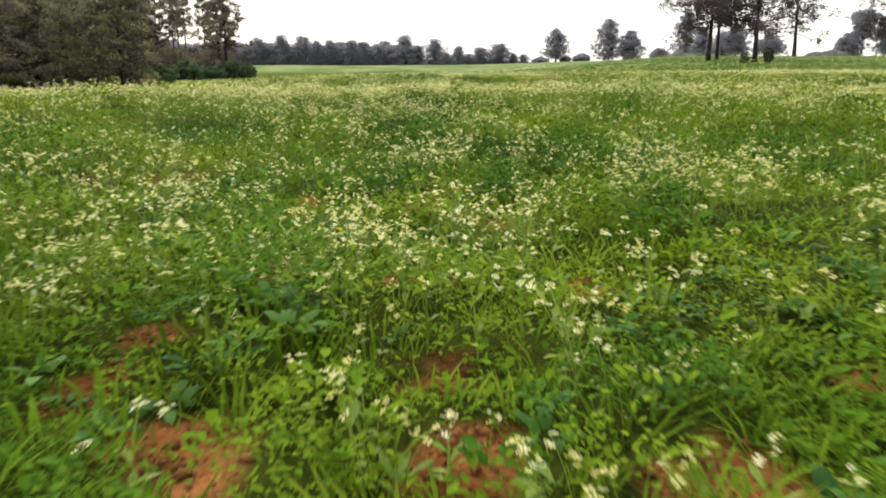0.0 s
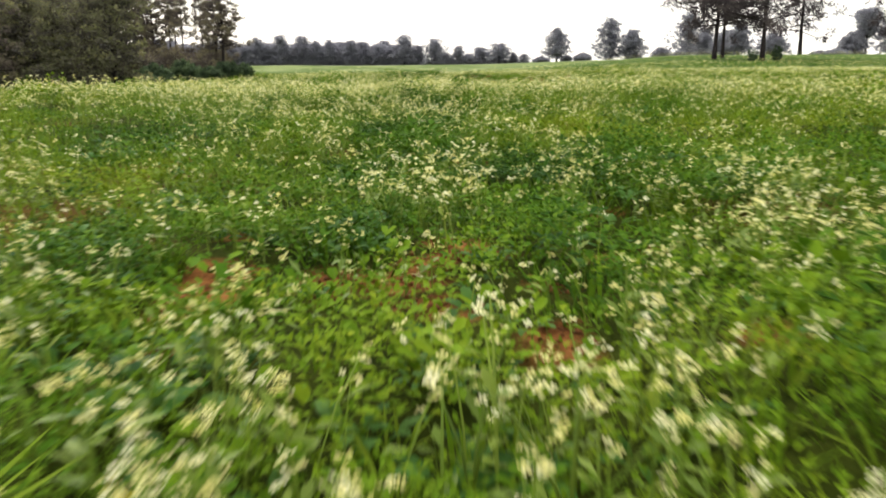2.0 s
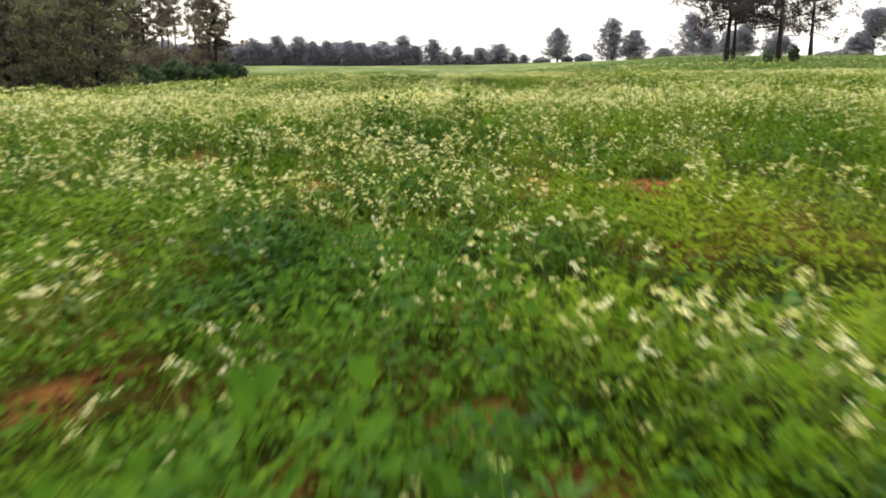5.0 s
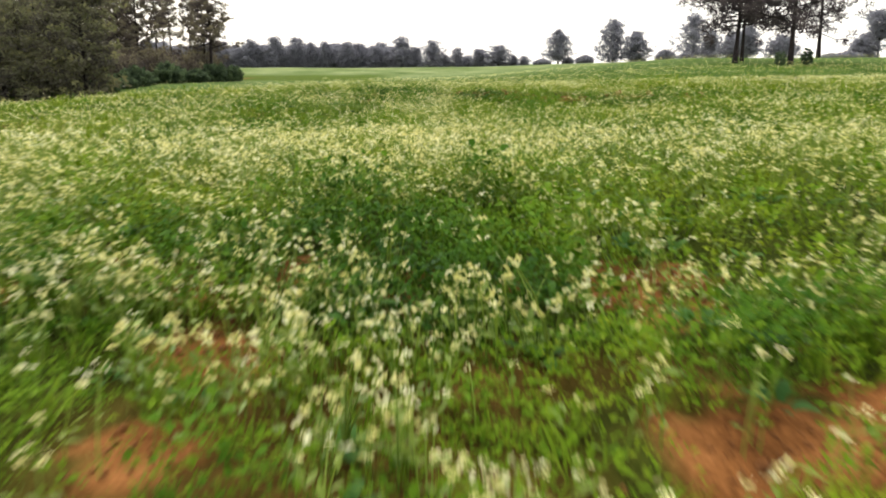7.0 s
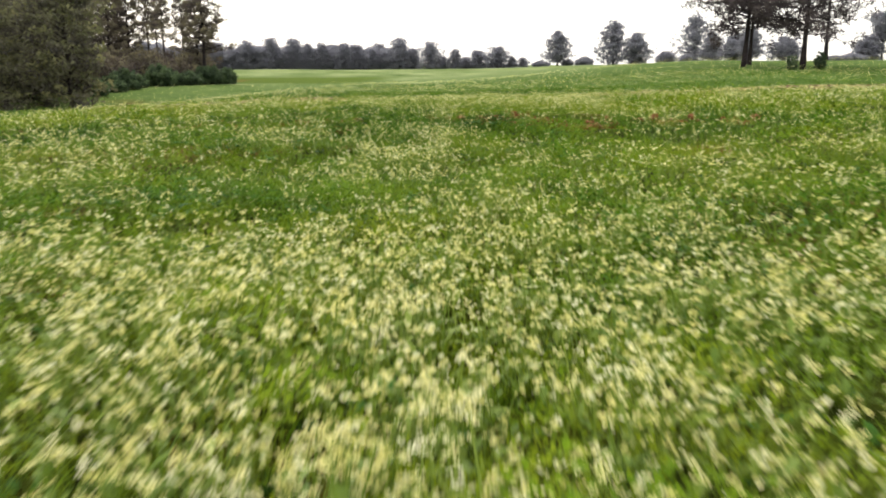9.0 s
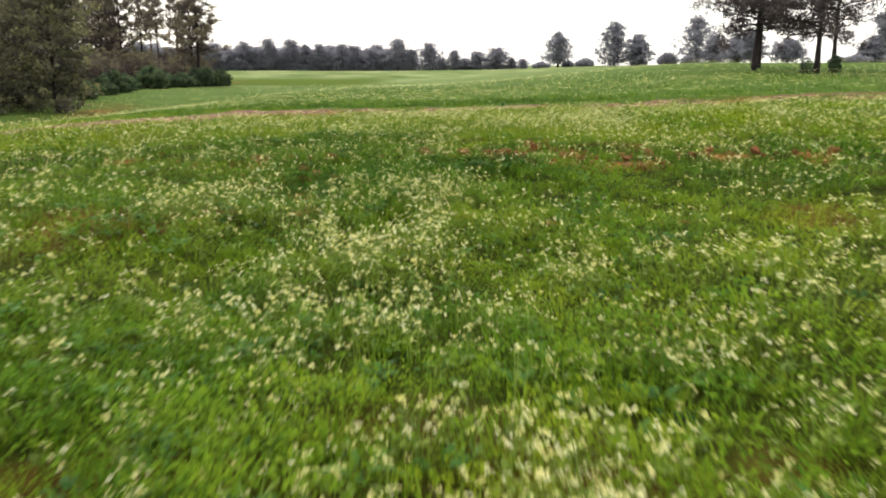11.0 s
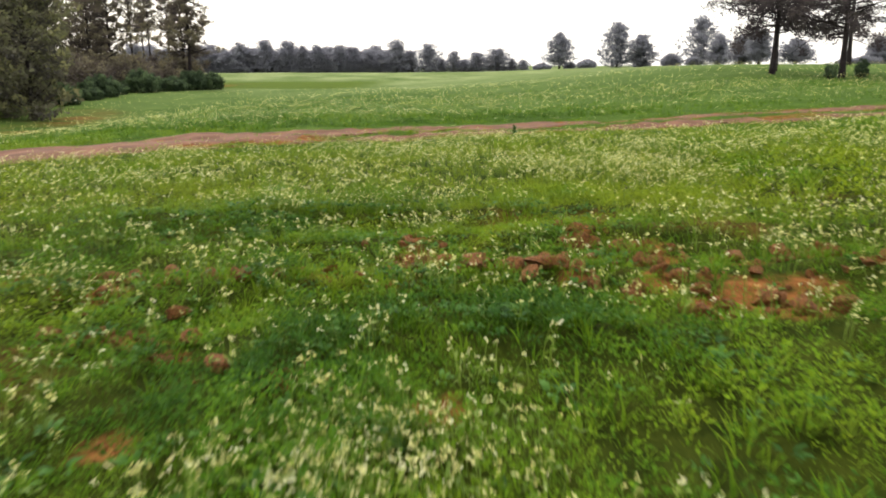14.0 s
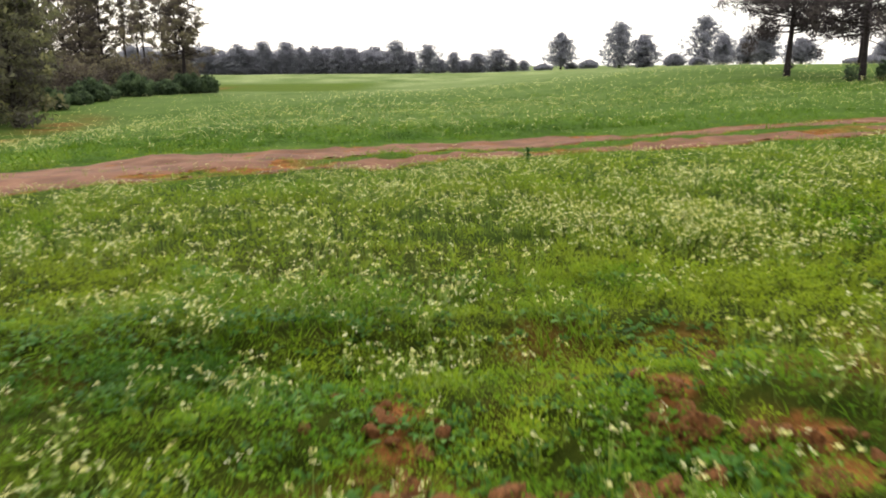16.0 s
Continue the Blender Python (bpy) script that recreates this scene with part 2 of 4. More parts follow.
SOIL_START = [(0.47, 1.14, 0.08), (0.57, 1.17, 0.11), (-0.39, 1.18, 0.08), (0.07, 1.19, 0.08), (0.09, 1.28, 0.06), (-0.46, 1.3, 0.1), (0.07, 1.53, 0.1), (-0.73, 1.57, 0.05), (1.01, 1.59, 0.06), (-0.71, 1.67, 0.05), (-0.69, 1.85, 0.05), (0.5, 2.26, 0.06), (-0.07, 2.29, 0.08), (0.11, 2.3, 0.08), (-0.45, 2.34, 0.05), (-0.43, 2.44, 0.06), (0.32, 3.26, 0.08), (-0.54, 3.28, 0.06), (0.82, 3.33, 0.06)]
SOIL_LOW = [(0.05, 3.49, 0.09), (-0.62, 3.59, 0.05), (-0.57, 3.69, 0.09), (0.38, 3.71, 0.05), (-0.01, 3.74, 0.09), (-0.19, 3.75, 0.08), (-0.23, 3.84, 0.09), (-0.55, 3.91, 0.09), (0.03, 3.94, 0.08), (0.12, 3.96, 0.05), (0.61, 3.99, 0.05), (0.16, 4.07, 0.1), (0.76, 4.11, 0.05), (-1.46, 4.15, 0.1), (0.12, 4.18, 0.05), (-0.59, 4.4, 0.05), (0.8, 4.91, 0.05), (0.18, 5.27, 0.05), (-0.05, 6.37, 0.05), (0.39, 6.42, 0.05), (-0.07, 6.45, 0.05), (0.23, 6.7, 0.05), (-0.56, 6.7, 0.08), (-0.48, 6.86, 0.05), (-1.61, 6.87, 0.09), (0.25, 7.3, 0.05)]
SOIL_BELT = [(1.0, 9.3, 0.19), (1.35, 9.5, 0.22), (0.8, 9.25, 0.14), (1.22, 9.0, 0.13), (0.68, 9.02, 0.14), (-0.37, 9.38, 0.1), (-0.29, 9.9, 0.1), (-0.44, 9.95, 0.1), (0.94, 10.08, 0.1), (-1.28, 10.22, 0.14), (1.06, 10.26, 0.1), (0.13, 10.31, 0.06), (0.88, 10.36, 0.14), (-0.6, 10.44, 0.1), (-0.24, 10.48, 0.14), (0.5, 10.48, 0.06), (0.88, 10.49, 0.18), (0.18, 10.49, 0.06), (1.14, 10.63, 0.1), (-0.03, 10.66, 0.06), (-0.26, 10.67, 0.06), (-0.94, 10.69, 0.1)]
SOIL_FAR_SIDE = [(1.34, 18.86, 0.06), (2.37, 19.05, 0.07), (0.71, 19.09, 0.09), (-0.49, 19.1, 0.1), (-0.48, 19.32, 0.1), (-0.7, 19.95, 0.07), (0.59, 20.27, 0.11), (-0.13, 20.5, 0.07), (-0.71, 20.84, 0.07), (-1.27, 21.13, 0.09), (-1.03, 21.16, 0.13), (2.84, 21.56, 0.13), (2.25, 21.62, 0.11), (2.68, 21.77, 0.3), (-1.43, 21.8, 0.1)]
SOIL_STRIP = [(3.11, 22.03, 0.15), (2.11, 22.07, 0.14), (1.52, 22.13, 0.08), (-1.09, 22.21, 0.09), (-1.39, 22.22, 0.11), (1.19, 22.26, 0.09), (-0.17, 22.27, 0.12), (-0.73, 22.29, 0.13), (0.96, 22.33, 0.07), (0.62, 22.41, 0.12), (-1.93, 22.42, 0.09), (1.49, 22.43, 0.08), (0.41, 22.45, 0.09), (-2.35, 22.53, 0.11), (2.94, 22.65, 0.12), (2.29, 22.8, 0.12), (-3.28, 22.89, 0.23), (0.49, 23.02, 0.09), (2.34, 23.02, 0.11), (1.75, 23.1, 0.11), (0.49, 23.3, 0.11), (1.82, 23.41, 0.1), (4.0, 22.5, 0.22), (5.2, 22.6, 0.24), (3.6, 23.0, 0.15)]
SOIL_SPOTS = SOIL_START + SOIL_LOW + SOIL_BELT + SOIL_FAR_SIDE + SOIL_STRIP


def bare_spots(x, y):
    x, y = np.asarray(x, float), np.asarray(y, float)
    wob = 0.2 + 0.9 * value_noise(x, y, 0.2, 51) + 0.8 * value_noise(x, y, 0.06, 52)
    out = np.zeros_like(x)
    for a, b, r in SOIL_SPOTS:
        near = (np.abs(x - a) < 3 * r) & (np.abs(y - b) < 3 * r)
        if near.any():
            d = np.hypot(x[near] - a, (y[near] - b) * 0.75) / (r * wob[near])
            out[near] = np.maximum(out[near], 1 - ease(0.7, 1.25, d))
    return out


CLUMPS_START = [(0.13, 1.17, 0.12), (-0.48, 1.27, 0.16), (0.39, 1.37, 0.18), (0.51, 1.4, 0.17), (-0.34, 1.6, 0.18), (-0.48, 1.83, 0.24), (-0.55, 2.28, 0.18),
                (0.39, 3.49, 0.16), (0.41, 3.8, 0.11), (-0.19, 3.84, 0.14), (-1.01, 4.02, 0.18), (-0.22, 4.14, 0.11), (-0.13, 4.2, 0.12), (0.63, 5.05, 0.16),
                (0.44, 5.45, 0.17), (1.15, 5.55, 0.42), (1.16, 6.06, 0.38), (2.68, 6.52, 0.3), (0.21, 6.73, 0.18), (-0.31, 7.49, 0.2), (0.68, 7.52, 0.16)]
CLUMPS_BELT = [(1.2, 9.2, 0.3), (1.0, 9.7, 0.26), (1.5, 10.0, 0.3), (0.27, 7.76, 0.12), (-0.3, 7.78, 0.17), (-0.14, 8.41, 0.22), (-0.06, 8.54, 0.24), (0.1, 8.7, 0.23), (2.45, 10.01, 0.65), (-1.61, 10.24, 0.3),
               (1.36, 10.59, 0.12), (0.54, 10.61, 0.14), (-1.57, 10.78, 0.3), (2.88, 10.81, 0.38), (-0.84, 10.86, 0.18), (0.23, 10.95, 0.16), (-0.16, 10.96, 0.18),
               (1.12, 11.06, 0.2), (-1.18, 11.28, 0.26), (0.43, 11.4, 0.24), (0.98, 11.47, 0.24), (0.65, 11.64, 0.34), (-1.53, 12.02, 0.27), (3.47, 12.23, 0.89)]
CLUMPS_FURTHER = [(1.44, 14.33, 0.35), (1.35, 14.55, 0.18), (1.34, 14.94, 0.14), (0.67, 15.7, 0.14), (1.05, 15.92, 0.23), (1.83, 16.48, 0.22), (-0.53, 16.8, 0.22),
                  (1.4, 16.94, 0.18), (-1.38, 18.22, 0.18), (-1.05, 18.83, 0.23), (1.65, 18.93, 0.18), (-0.45, 19.14, 0.29), (0.07, 19.29, 0.41), (1.7, 19.4, 0.3),
                  (0.04, 19.67, 0.24), (-0.41, 19.81, 0.17), (1.24, 20.29, 0.23)]
CLUMPS_STRIP = [(0.35, 21.13, 0.18), (1.29, 21.21, 0.4), (0.96, 21.22, 0.46), (0.35, 21.38, 0.17), (0.65, 21.47, 0.16), (1.22, 21.5, 0.22), (-0.41, 21.95, 0.2),
                (-0.48, 22.08, 0.24), (-3.03, 23.1, 0.24), (-0.75, 23.71, 0.24), (-0.59, 23.76, 0.23), (1.47, 24.38, 0.36), (0.44, 24.53, 0.36), (-1.01, 24.71, 0.4),
                (0.94, 25.26, 0.23), (2.16, 25.38, 0.34), (5.01, 25.75, 0.35), (3.13, 29.0, 0.4), (-1.04, 25.6, 0.3), (-2.6, 15.8, 0.4), (3.4, 17.5, 0.4),
                (-3.0, 8.0, 0.3), (2.9, 8.2, 0.3)]
BLOOM_KNOTS = [(0.3, 19.5, 0.35), (-0.1, 19.2, 0.3), (0.5, 19.1, 0.25), (0.0, 9.6, 0.3), (0.4, 9.8, 0.3), (-0.35, 9.9, 0.35), (-0.28, 2.01, 0.2), (0.3, 2.3, 0.23), (-0.32, 2.51, 0.14), (0.26, 2.52, 0.18), (0.09, 2.7, 0.18), (1.17, 3.45, 0.32), (1.18, 3.79, 0.26),
               (-0.59, 4.11, 0.17), (0.4, 4.27, 0.13), (0.18, 4.32, 0.14), (0.64, 6.64, 0.16), (-0.59, 6.97, 0.16), (0.23, 6.99, 0.14), (0.49, 7.54, 0.19),
               (-0.04, 9.87, 0.18), (0.48, 12.19, 0.31), (0.07, 12.55, 0.48), (1.6, 12.93, 0.3), (-0.37, 13.53, 0.23), (0.32, 14.12, 0.3), (1.64, 14.56, 0.28),
               (1.51, 17.45, 0.25), (0.05, 17.53, 0.55), (0.3, 17.79, 0.31), (-1.21, 19.26, 0.3), (0.27, 19.72, 0.43), (1.97, 28.38, 1.0)]


def mound(x, y):
    """Thick clumps where the plants stand taller and darker, 0 to 1."""
    x, y = np.asarray(x, float), np.asarray(y, float)
    out = np.zeros_like(x)
    wob = 0.7 + 0.6 * value_noise(x, y, 0.3, 56)
    for a, b, r in CLUMPS_START + CLUMPS_BELT + CLUMPS_FURTHER + CLUMPS_STRIP:
        near = (np.abs(x - a) < 2.2 * r) & (np.abs(y - b) < 2.2 * r)
        if near.any():
            d = np.hypot(x[near] - a, y[near] - b) / (r * wob[near])
            out[near] = np.maximum(out[near], 0.85 * (1 - ease(0.35, 1.2, d)))
    drift = ease(0.56, 0.70, blots(x, y, 0.95, 57)) * 0.65
    return np.maximum(out, drift)


def land(x, y):
    """Height of the field, without its small bumps."""
    x, y = np.asarray(x, float), np.asarray(y, float)
    left = np.interp(y, [-50, 24, 34, 50, 90, 140, 175, 210, 300, 700, 2000], [0, 0, -0.06, -0.45, -1.25, -2.5, -2.2, -0.95, -2.2, -8, -12])
    right = np.interp(y, [-50, 24, 45, 70, 102, 160, 210, 300, 700, 2000], [0, 0, 0.1, 0.45, 1.15, 1.2, 0.7, -1.0, -6, -12])
    w = ease(-0.02, 0.36, x / np.maximum(y, 20))
    drop = -1.4 * ease(2, 24, -x) * ease(8, 32, y) * (1 - ease(85, 140, y))
    drop = drop - 0.55 * ease(12, 28, -x) * ease(35, 60, y) * (1 - ease(85, 115, y))
    return left * (1 - w) + right * w + drop + 0.2 * (1 - ease(24, 44, y)) - 0.14 * ease(11, 18, y) * (1 - ease(24, 31, y)) * ease(1, 6, -x)


def ground_height(x, y):
    x, y = np.asarray(x, float), np.asarray(y, float)
    near = 1 - ease(45, 80, y)
    bumps = 0.10 * (value_noise(x, y, 2.4, 3) - 0.5) + 0.07 * (value_noise(x, y, 0.7, 5) - 0.5) + 0.03 * (value_noise(x, y, 0.22, 6) - 0.5)
    v = track_place(x, y)
    ruts = -0.07 * np.exp(-((v - 1.0) / 0.8) ** 2) - 0.04 * np.exp(-((v + 1.6) / 0.5) ** 2)
    furrow = 0.05 * np.sin((y - 0.1 * x) * 5.2) * ease(20.6, 21.5, y) * (1 - ease(24.3, 25.2, y))
    far = 0.25 * (value_noise(x, y, 18, 9) - 0.5) * ease(45, 90, y)
    return land(x, y) + (bumps + ruts + furrow) * near + far


def quiet(v):
    return v.astype(np.float32).ravel()


def make_mesh(name, verts, tris, material, smooth=False, **layers):
    me = bpy.data.meshes.new(name)
    verts, tris = np.asarray(verts, np.float32), np.asarray(tris, np.int32)
    me.vertices.add(len(verts))
    me.vertices.foreach_set("co", verts.ravel())
    k = tris.shape[1]
    me.loops.add(tris.size)
    me.loops.foreach_set("vertex_index", tris.ravel())
    me.polygons.add(len(tris))
    me.polygons.foreach_set("loop_start", np.arange(0, tris.size, k, dtype=np.int32))
    if smooth:
        me.polygons.foreach_set("use_smooth", np.ones(len(tris), bool))
    for key, value in layers.items():
        me.attributes.new(key, "FLOAT", "POINT").data.foreach_set("value", quiet(value))
    me.update(calc_edges=True)
    me.materials.append(material)
    return me


def build_ground():
    """One sheet to the horizon, closely woven where the camera passes."""
    def spread(stops):
        return np.concatenate([np.arange(a, b, s) for a, b, s in stops])
    ys = spread([(-60, -10, 10), (-10, 0.5, 1.5), (0.5, 26, 0.07), (26, 46, 0.22), (46, 110, 1.2), (110, 340, 4), (340, 2600, 160)])
    half = spread([(0, 2.2, 0.07), (2.2, 4.5, 0.12), (4.5, 12, 0.3), (12, 60, 1.5), (60, 200, 7), (200, 2600, 200)])
    xs = np.concatenate([-half[:0:-1], half])
    gx, gy = np.meshgrid(xs, ys)
    gz = ground_height(gx, gy)
    bare = np.maximum(bare_track(gx, gy), bare_spots(gx.ravel(), gy.ravel()).reshape(gx.shape))
    thin = ease(0.60, 0.75, blots(gx, gy, 1.6, 61)) * (gy < 26)
    cover = np.clip(1 - ease(0.15, 0.7, bare) - 0.35 * thin, 0, 1) * np.where(gy < 27, 0.96, 1)
    mown = ease(138, 144, gy + 0.12 * gx) * (1 - ease(172, 180, gy)) * (1 - ease(-14, -4, gx - 0.1 * (gy - 150)))
    earth = ease(0.55, 0.7, blots(gx, gy, 7, 71)) * np.exp(-(((gx + 31) / 7) ** 2 + ((gy - 152) / 10) ** 2))
    edge = np.exp(-((gx + 23.5 + 0.24 * (gy - 62)) / 2.6) ** 2) * ease(50, 56, gy) * (1 - ease(88, 100, gy)) * ease(0.35, 0.6, blots(gx, gy, 2.4, 73))
    cover = np.clip(cover - 0.7 * earth - 0.75 * edge, 0, 1)
    bloom = (0.25 * ease(38, 60, gy) + 0.75 * ease(90, 190, gy)) * (1 - 0.75 * mown) * (0.65 + 0.35 * ease(0.35, 0.65, blots(gx, gy * 0.5, 9, 75)))
    nx, ny = len(xs), len(ys)
    a = (np.arange(ny - 1)[:, None] * nx + np.arange(nx - 1)[None]).ravel()
    quads = np.stack([a, a + 1, a + nx + 1, a + nx], 1)
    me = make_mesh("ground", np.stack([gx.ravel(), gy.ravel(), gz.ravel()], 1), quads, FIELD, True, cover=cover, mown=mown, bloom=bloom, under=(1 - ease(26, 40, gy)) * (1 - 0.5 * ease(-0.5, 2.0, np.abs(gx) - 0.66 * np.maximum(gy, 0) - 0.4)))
    tagged(new("ground", me), "red earth field overgrown with green weeds and a bare dirt track", "field", kind="structure")


build_ground()


def build_track():
    """The worn lanes of the dirt track, a thin crust on the field with ragged edges."""
    xs, vs = np.arange(-16, 30, 0.11), np.arange(-2.9, 2.9, 0.1)
    gx, gv = np.meshgrid(xs, vs)
    gy = track_middle(gx) + gv / 0.9
    bare = bare_track(gx, gy)
    rut = -0.025 * np.exp(-((gv - 0.45) / 0.22) ** 2) - 0.03 * np.exp(-((gv - 1.75) / 0.22) ** 2) - 0.02 * np.exp(-((gv + 1.6) / 0.2) ** 2)
    gz = ground_height(gx, gy) + 0.03 + rut + 0.012 * (value_noise(gx, gy, 0.5, 46) - 0.5) - 0.05 * (1 - ease(0.45, 0.95, bare))
    nx, ny = len(xs), len(vs)
    a = (np.arange(ny - 1)[:, None] * nx + np.arange(nx - 1)[None]).ravel()
    quads = np.stack([a, a + 1, a + nx + 1, a + nx], 1)
    quads = quads[bare.ravel()[quads].min(axis=1) > 0.4]
    used, quads = np.unique(quads, return_inverse=True)
    pts = np.stack([gx.ravel(), gy.ravel(), gz.ravel()], 1)[used]
    me = make_mesh("dirt_track", pts, quads.reshape(-1, 4), TRACK, True)
    tagged(new("dirt_track", me), "worn red dirt track with two wheel lanes through the field", "track", kind="structure")


build_track()

# ---- plant shapes: small templates that are laid out many times ----


class Shape:
    """Corners and triangles gathered leaf by leaf; hue is a small tint offset per corner."""

    def __init__(self):
        self.v, self.f, self.h = [], [], []

    def strip(self, left, right, hue=0.0):
        """A ribbon between two rows of corners; equal ends close to a point."""
        base, n = len(self.v), len(left)
        for a, b in zip(left, right):
            self.v += [tuple(a), tuple(b)]
            self.h += [hue, hue]
        for i in range(n - 1):
            a = base + 2 * i
            if (Vector(left[i]) - Vector(right[i])).length > 1e-6:
                self.f.append((a, a + 1, a + 3))
            if (Vector(left[i + 1]) - Vector(right[i + 1])).length > 1e-6:
                self.f.append((a, a + 3, a + 2))

    def leaf(self, at, heading, rise, length, width, droop=0.5, steps=2, hue=0.0, lobes=0.0):
        """A leaf blade from its foot, folded along its rib and drooping to its tip."""
        at = Vector(at)
        out = Vector((math.cos(heading), math.sin(heading), 0))
        side = Vector((-out.y, out.x, 0))
        left, right, mid = [], [], []
        for i in range(steps + 1):
            s = i / steps
            wide = width * 0.5 * (math.sin(math.pi * min(0.98, 0.12 + 0.86 * s)) ** 0.7) * (1 + lobes * math.cos(i * math.pi))
            wide = 0 if i == steps else wide
            p = at + out * (length * s * math.cos(rise * (1 - droop * s))) + Vector((0, 0, length * (s * math.sin(rise) - droop * 0.6 * s * s)))
            lift = Vector((0, 0, wide * 0.35))
            left.append(p + side * wide + lift)
            right.append(p - side * wide + lift)
        self.strip(left, right, hue)

    def kite(self, at, heading, rise, length, width, hue=0.0, rounded=False):
        """A small leaf folded along its rib."""
        at = Vector(at)
        out = Vector((math.cos(heading) * math.cos(rise), math.sin(heading) * math.cos(rise), math.sin(rise)))
        side = Vector((-math.sin(heading), math.cos(heading), 0)) * (width * 0.5)
        lift = Vector((0, 0, width * 0.22))
        base = len(self.v)
        if rounded:
            pts = [at, at + out * length * 0.35 + side + lift, at + out * length * 0.8 + side * 0.8 + lift, at + out * length,
                   at + out * length * 0.8 - side * 0.8 + lift, at + out * length * 0.35 - side + lift]
            self.f += [(base, base + 1, base + 2), (base, base + 2, base + 3), (base, base + 3, base + 4), (base, base + 4, base + 5)]
        else:
            pts = [at, at + out * length * 0.55 + side + lift, at + out * length, at + out * length * 0.55 - side + lift]
            self.f += [(base, base + 1, base + 2), (base, base + 2, base + 3)]
        self.v += [tuple(p) for p in pts]
        self.h += [hue] * len(pts)

    def tube(self, points, radii, sides=3, hue=0.0):
        base = len(self.v)
        for p, r in zip(points, radii):
            for k in range(sides):
                a = 2 * math.pi * k / sides
                self.v.append((p[0] + r * math.cos(a), p[1] + r * math.sin(a), p[2]))
                self.h.append(hue)
        for i in range(len(points) - 1):
            for k in range(sides):
                a, b = base + i * sides + k, base + i * sides + (k + 1) % sides
                self.f += [(a, b, b + sides), (a, b + sides, a + sides)]

    def flower(self, at, tilt, heading, size, petals=4, hue=0.0):
        """Open cross of petals round one centre, each a small folded kite."""
        turn = Euler((tilt, 0, heading)).to_matrix()
        heart = len(self.v)
        self.v.append(tuple(at))
        self.h.append(hue)
        for k in range(petals):
            a = 2 * math.pi * k / petals + 0.2
            c, s = math.cos(a), math.sin(a)
            base = len(self.v)
            for r, w, z in ((0.6, 0.36, 0.30), (1.0, 0.0, 0.22), (0.6, -0.36, 0.30)):
                p = turn @ Vector((r * c - w * s, r * s + w * c, z)) * size
                self.v.append((at[0] + p.x, at[1] + p.y, at[2] + p.z))
                self.h.append(hue)
            self.f += [(heart, base, base + 1), (heart, base + 1, base + 2)]

    def wedge_flower(self, at, tilt, heading, size, petals=4, hue=0.0):
        """Open cross of wedge-shaped petals, one face each."""
        turn = Euler((tilt, 0, heading)).to_matrix()
        for k in range(petals):
            a = 2 * math.pi * k / petals + 0.2
            c, s = math.cos(a), math.sin(a)
            base = len(self.v)
            for r, w, z in ((0.05, 0.0, 0.0), (0.95, 0.46, 0.28), (0.95, -0.46, 0.22)):
                p = turn @ Vector((r * c - w * s, r * s + w * c, z)) * size
                self.v.append((at[0] + p.x, at[1] + p.y, at[2] + p.z))
                self.h.append(hue)
            self.f.append((base, base + 1, base + 2))

    def sliver(self, at, heading, rise, length, width, hue=0.0):
        """A narrow leaf of one face."""
        at = Vector(at)
        out = Vector((math.cos(heading) * math.cos(rise), math.sin(heading) * math.cos(rise), math.sin(rise)))
        side = Vector((-math.sin(heading), math.cos(heading), 0.3)) * (width * 0.5)
        base = len(self.v)
        self.v += [tuple(at + out * length * 0.3 + side), tuple(at + out * length * 0.3 - side), tuple(at + out * length * 1.1)]
        self.h += [hue] * 3
        self.f.append((base, base + 1, base + 2))

    def arrays(self):
        return np.array(self.v, np.float32), np.array(self.f, np.int32), np.array(self.h, np.float32)


def weed_clump(r, n, length, radius, steps):
    s = Shape()
    for k in range(n):
        a, d = r.uniform(0, 6.283), radius * r.random() ** 0.6
        size = length * r.uniform(0.55, 1.35)
        at = (d * math.cos(a), d * math.sin(a), r.uniform(0.05, 0.95) * radius * (1.1 - 0.6 * d / radius))
        aim, rise, hue = a + r.uniform(-1.2, 1.2), r.uniform(-0.15, 0.75), r.uniform(-0.08, 0.08)
        if steps == 0 and k % 2:
            s.sliver(at, aim, rise + 0.3, size, size * r.uniform(0.35, 0.6), hue)
        else:
            s.kite(at, aim, rise, size, size * r.uniform(0.42, 0.75), hue, r.random() < steps)
    return s.arrays()


def grass_tuft(r, n, height, radius, steps=2):
    s = Shape()
    for k in range(n):
        a, d = r.uniform(0, 6.283), radius * r.random()
        h = height * r.uniform(0.5, 1.2)
        s.leaf((d * math.cos(a), d * math.sin(a), -0.01), a + r.uniform(-1, 1), r.uniform(0.9, 1.45), h, h * 0.055 + 0.0015, r.uniform(0.1, 0.55), steps, r.uniform(-0.15, 0.15))
    return s.arrays()


def radish_leaves(r, n, length, steps=4):
    """Rosette of large lobed leaves."""
    s = Shape()
    for k in range(n):
        a = k * 2.4 + r.uniform(-0.4, 0.4)
        size = length * r.uniform(0.6, 1.25)
        s.leaf((0.02 * math.cos(a), 0.02 * math.sin(a), 0.01), a, r.uniform(0.35, 1.1), size, size * r.uniform(0.36, 0.5), r.uniform(0.35, 0.8), steps,
               r.uniform(-0.15, 0.15), 0.1)
    return s.arrays()


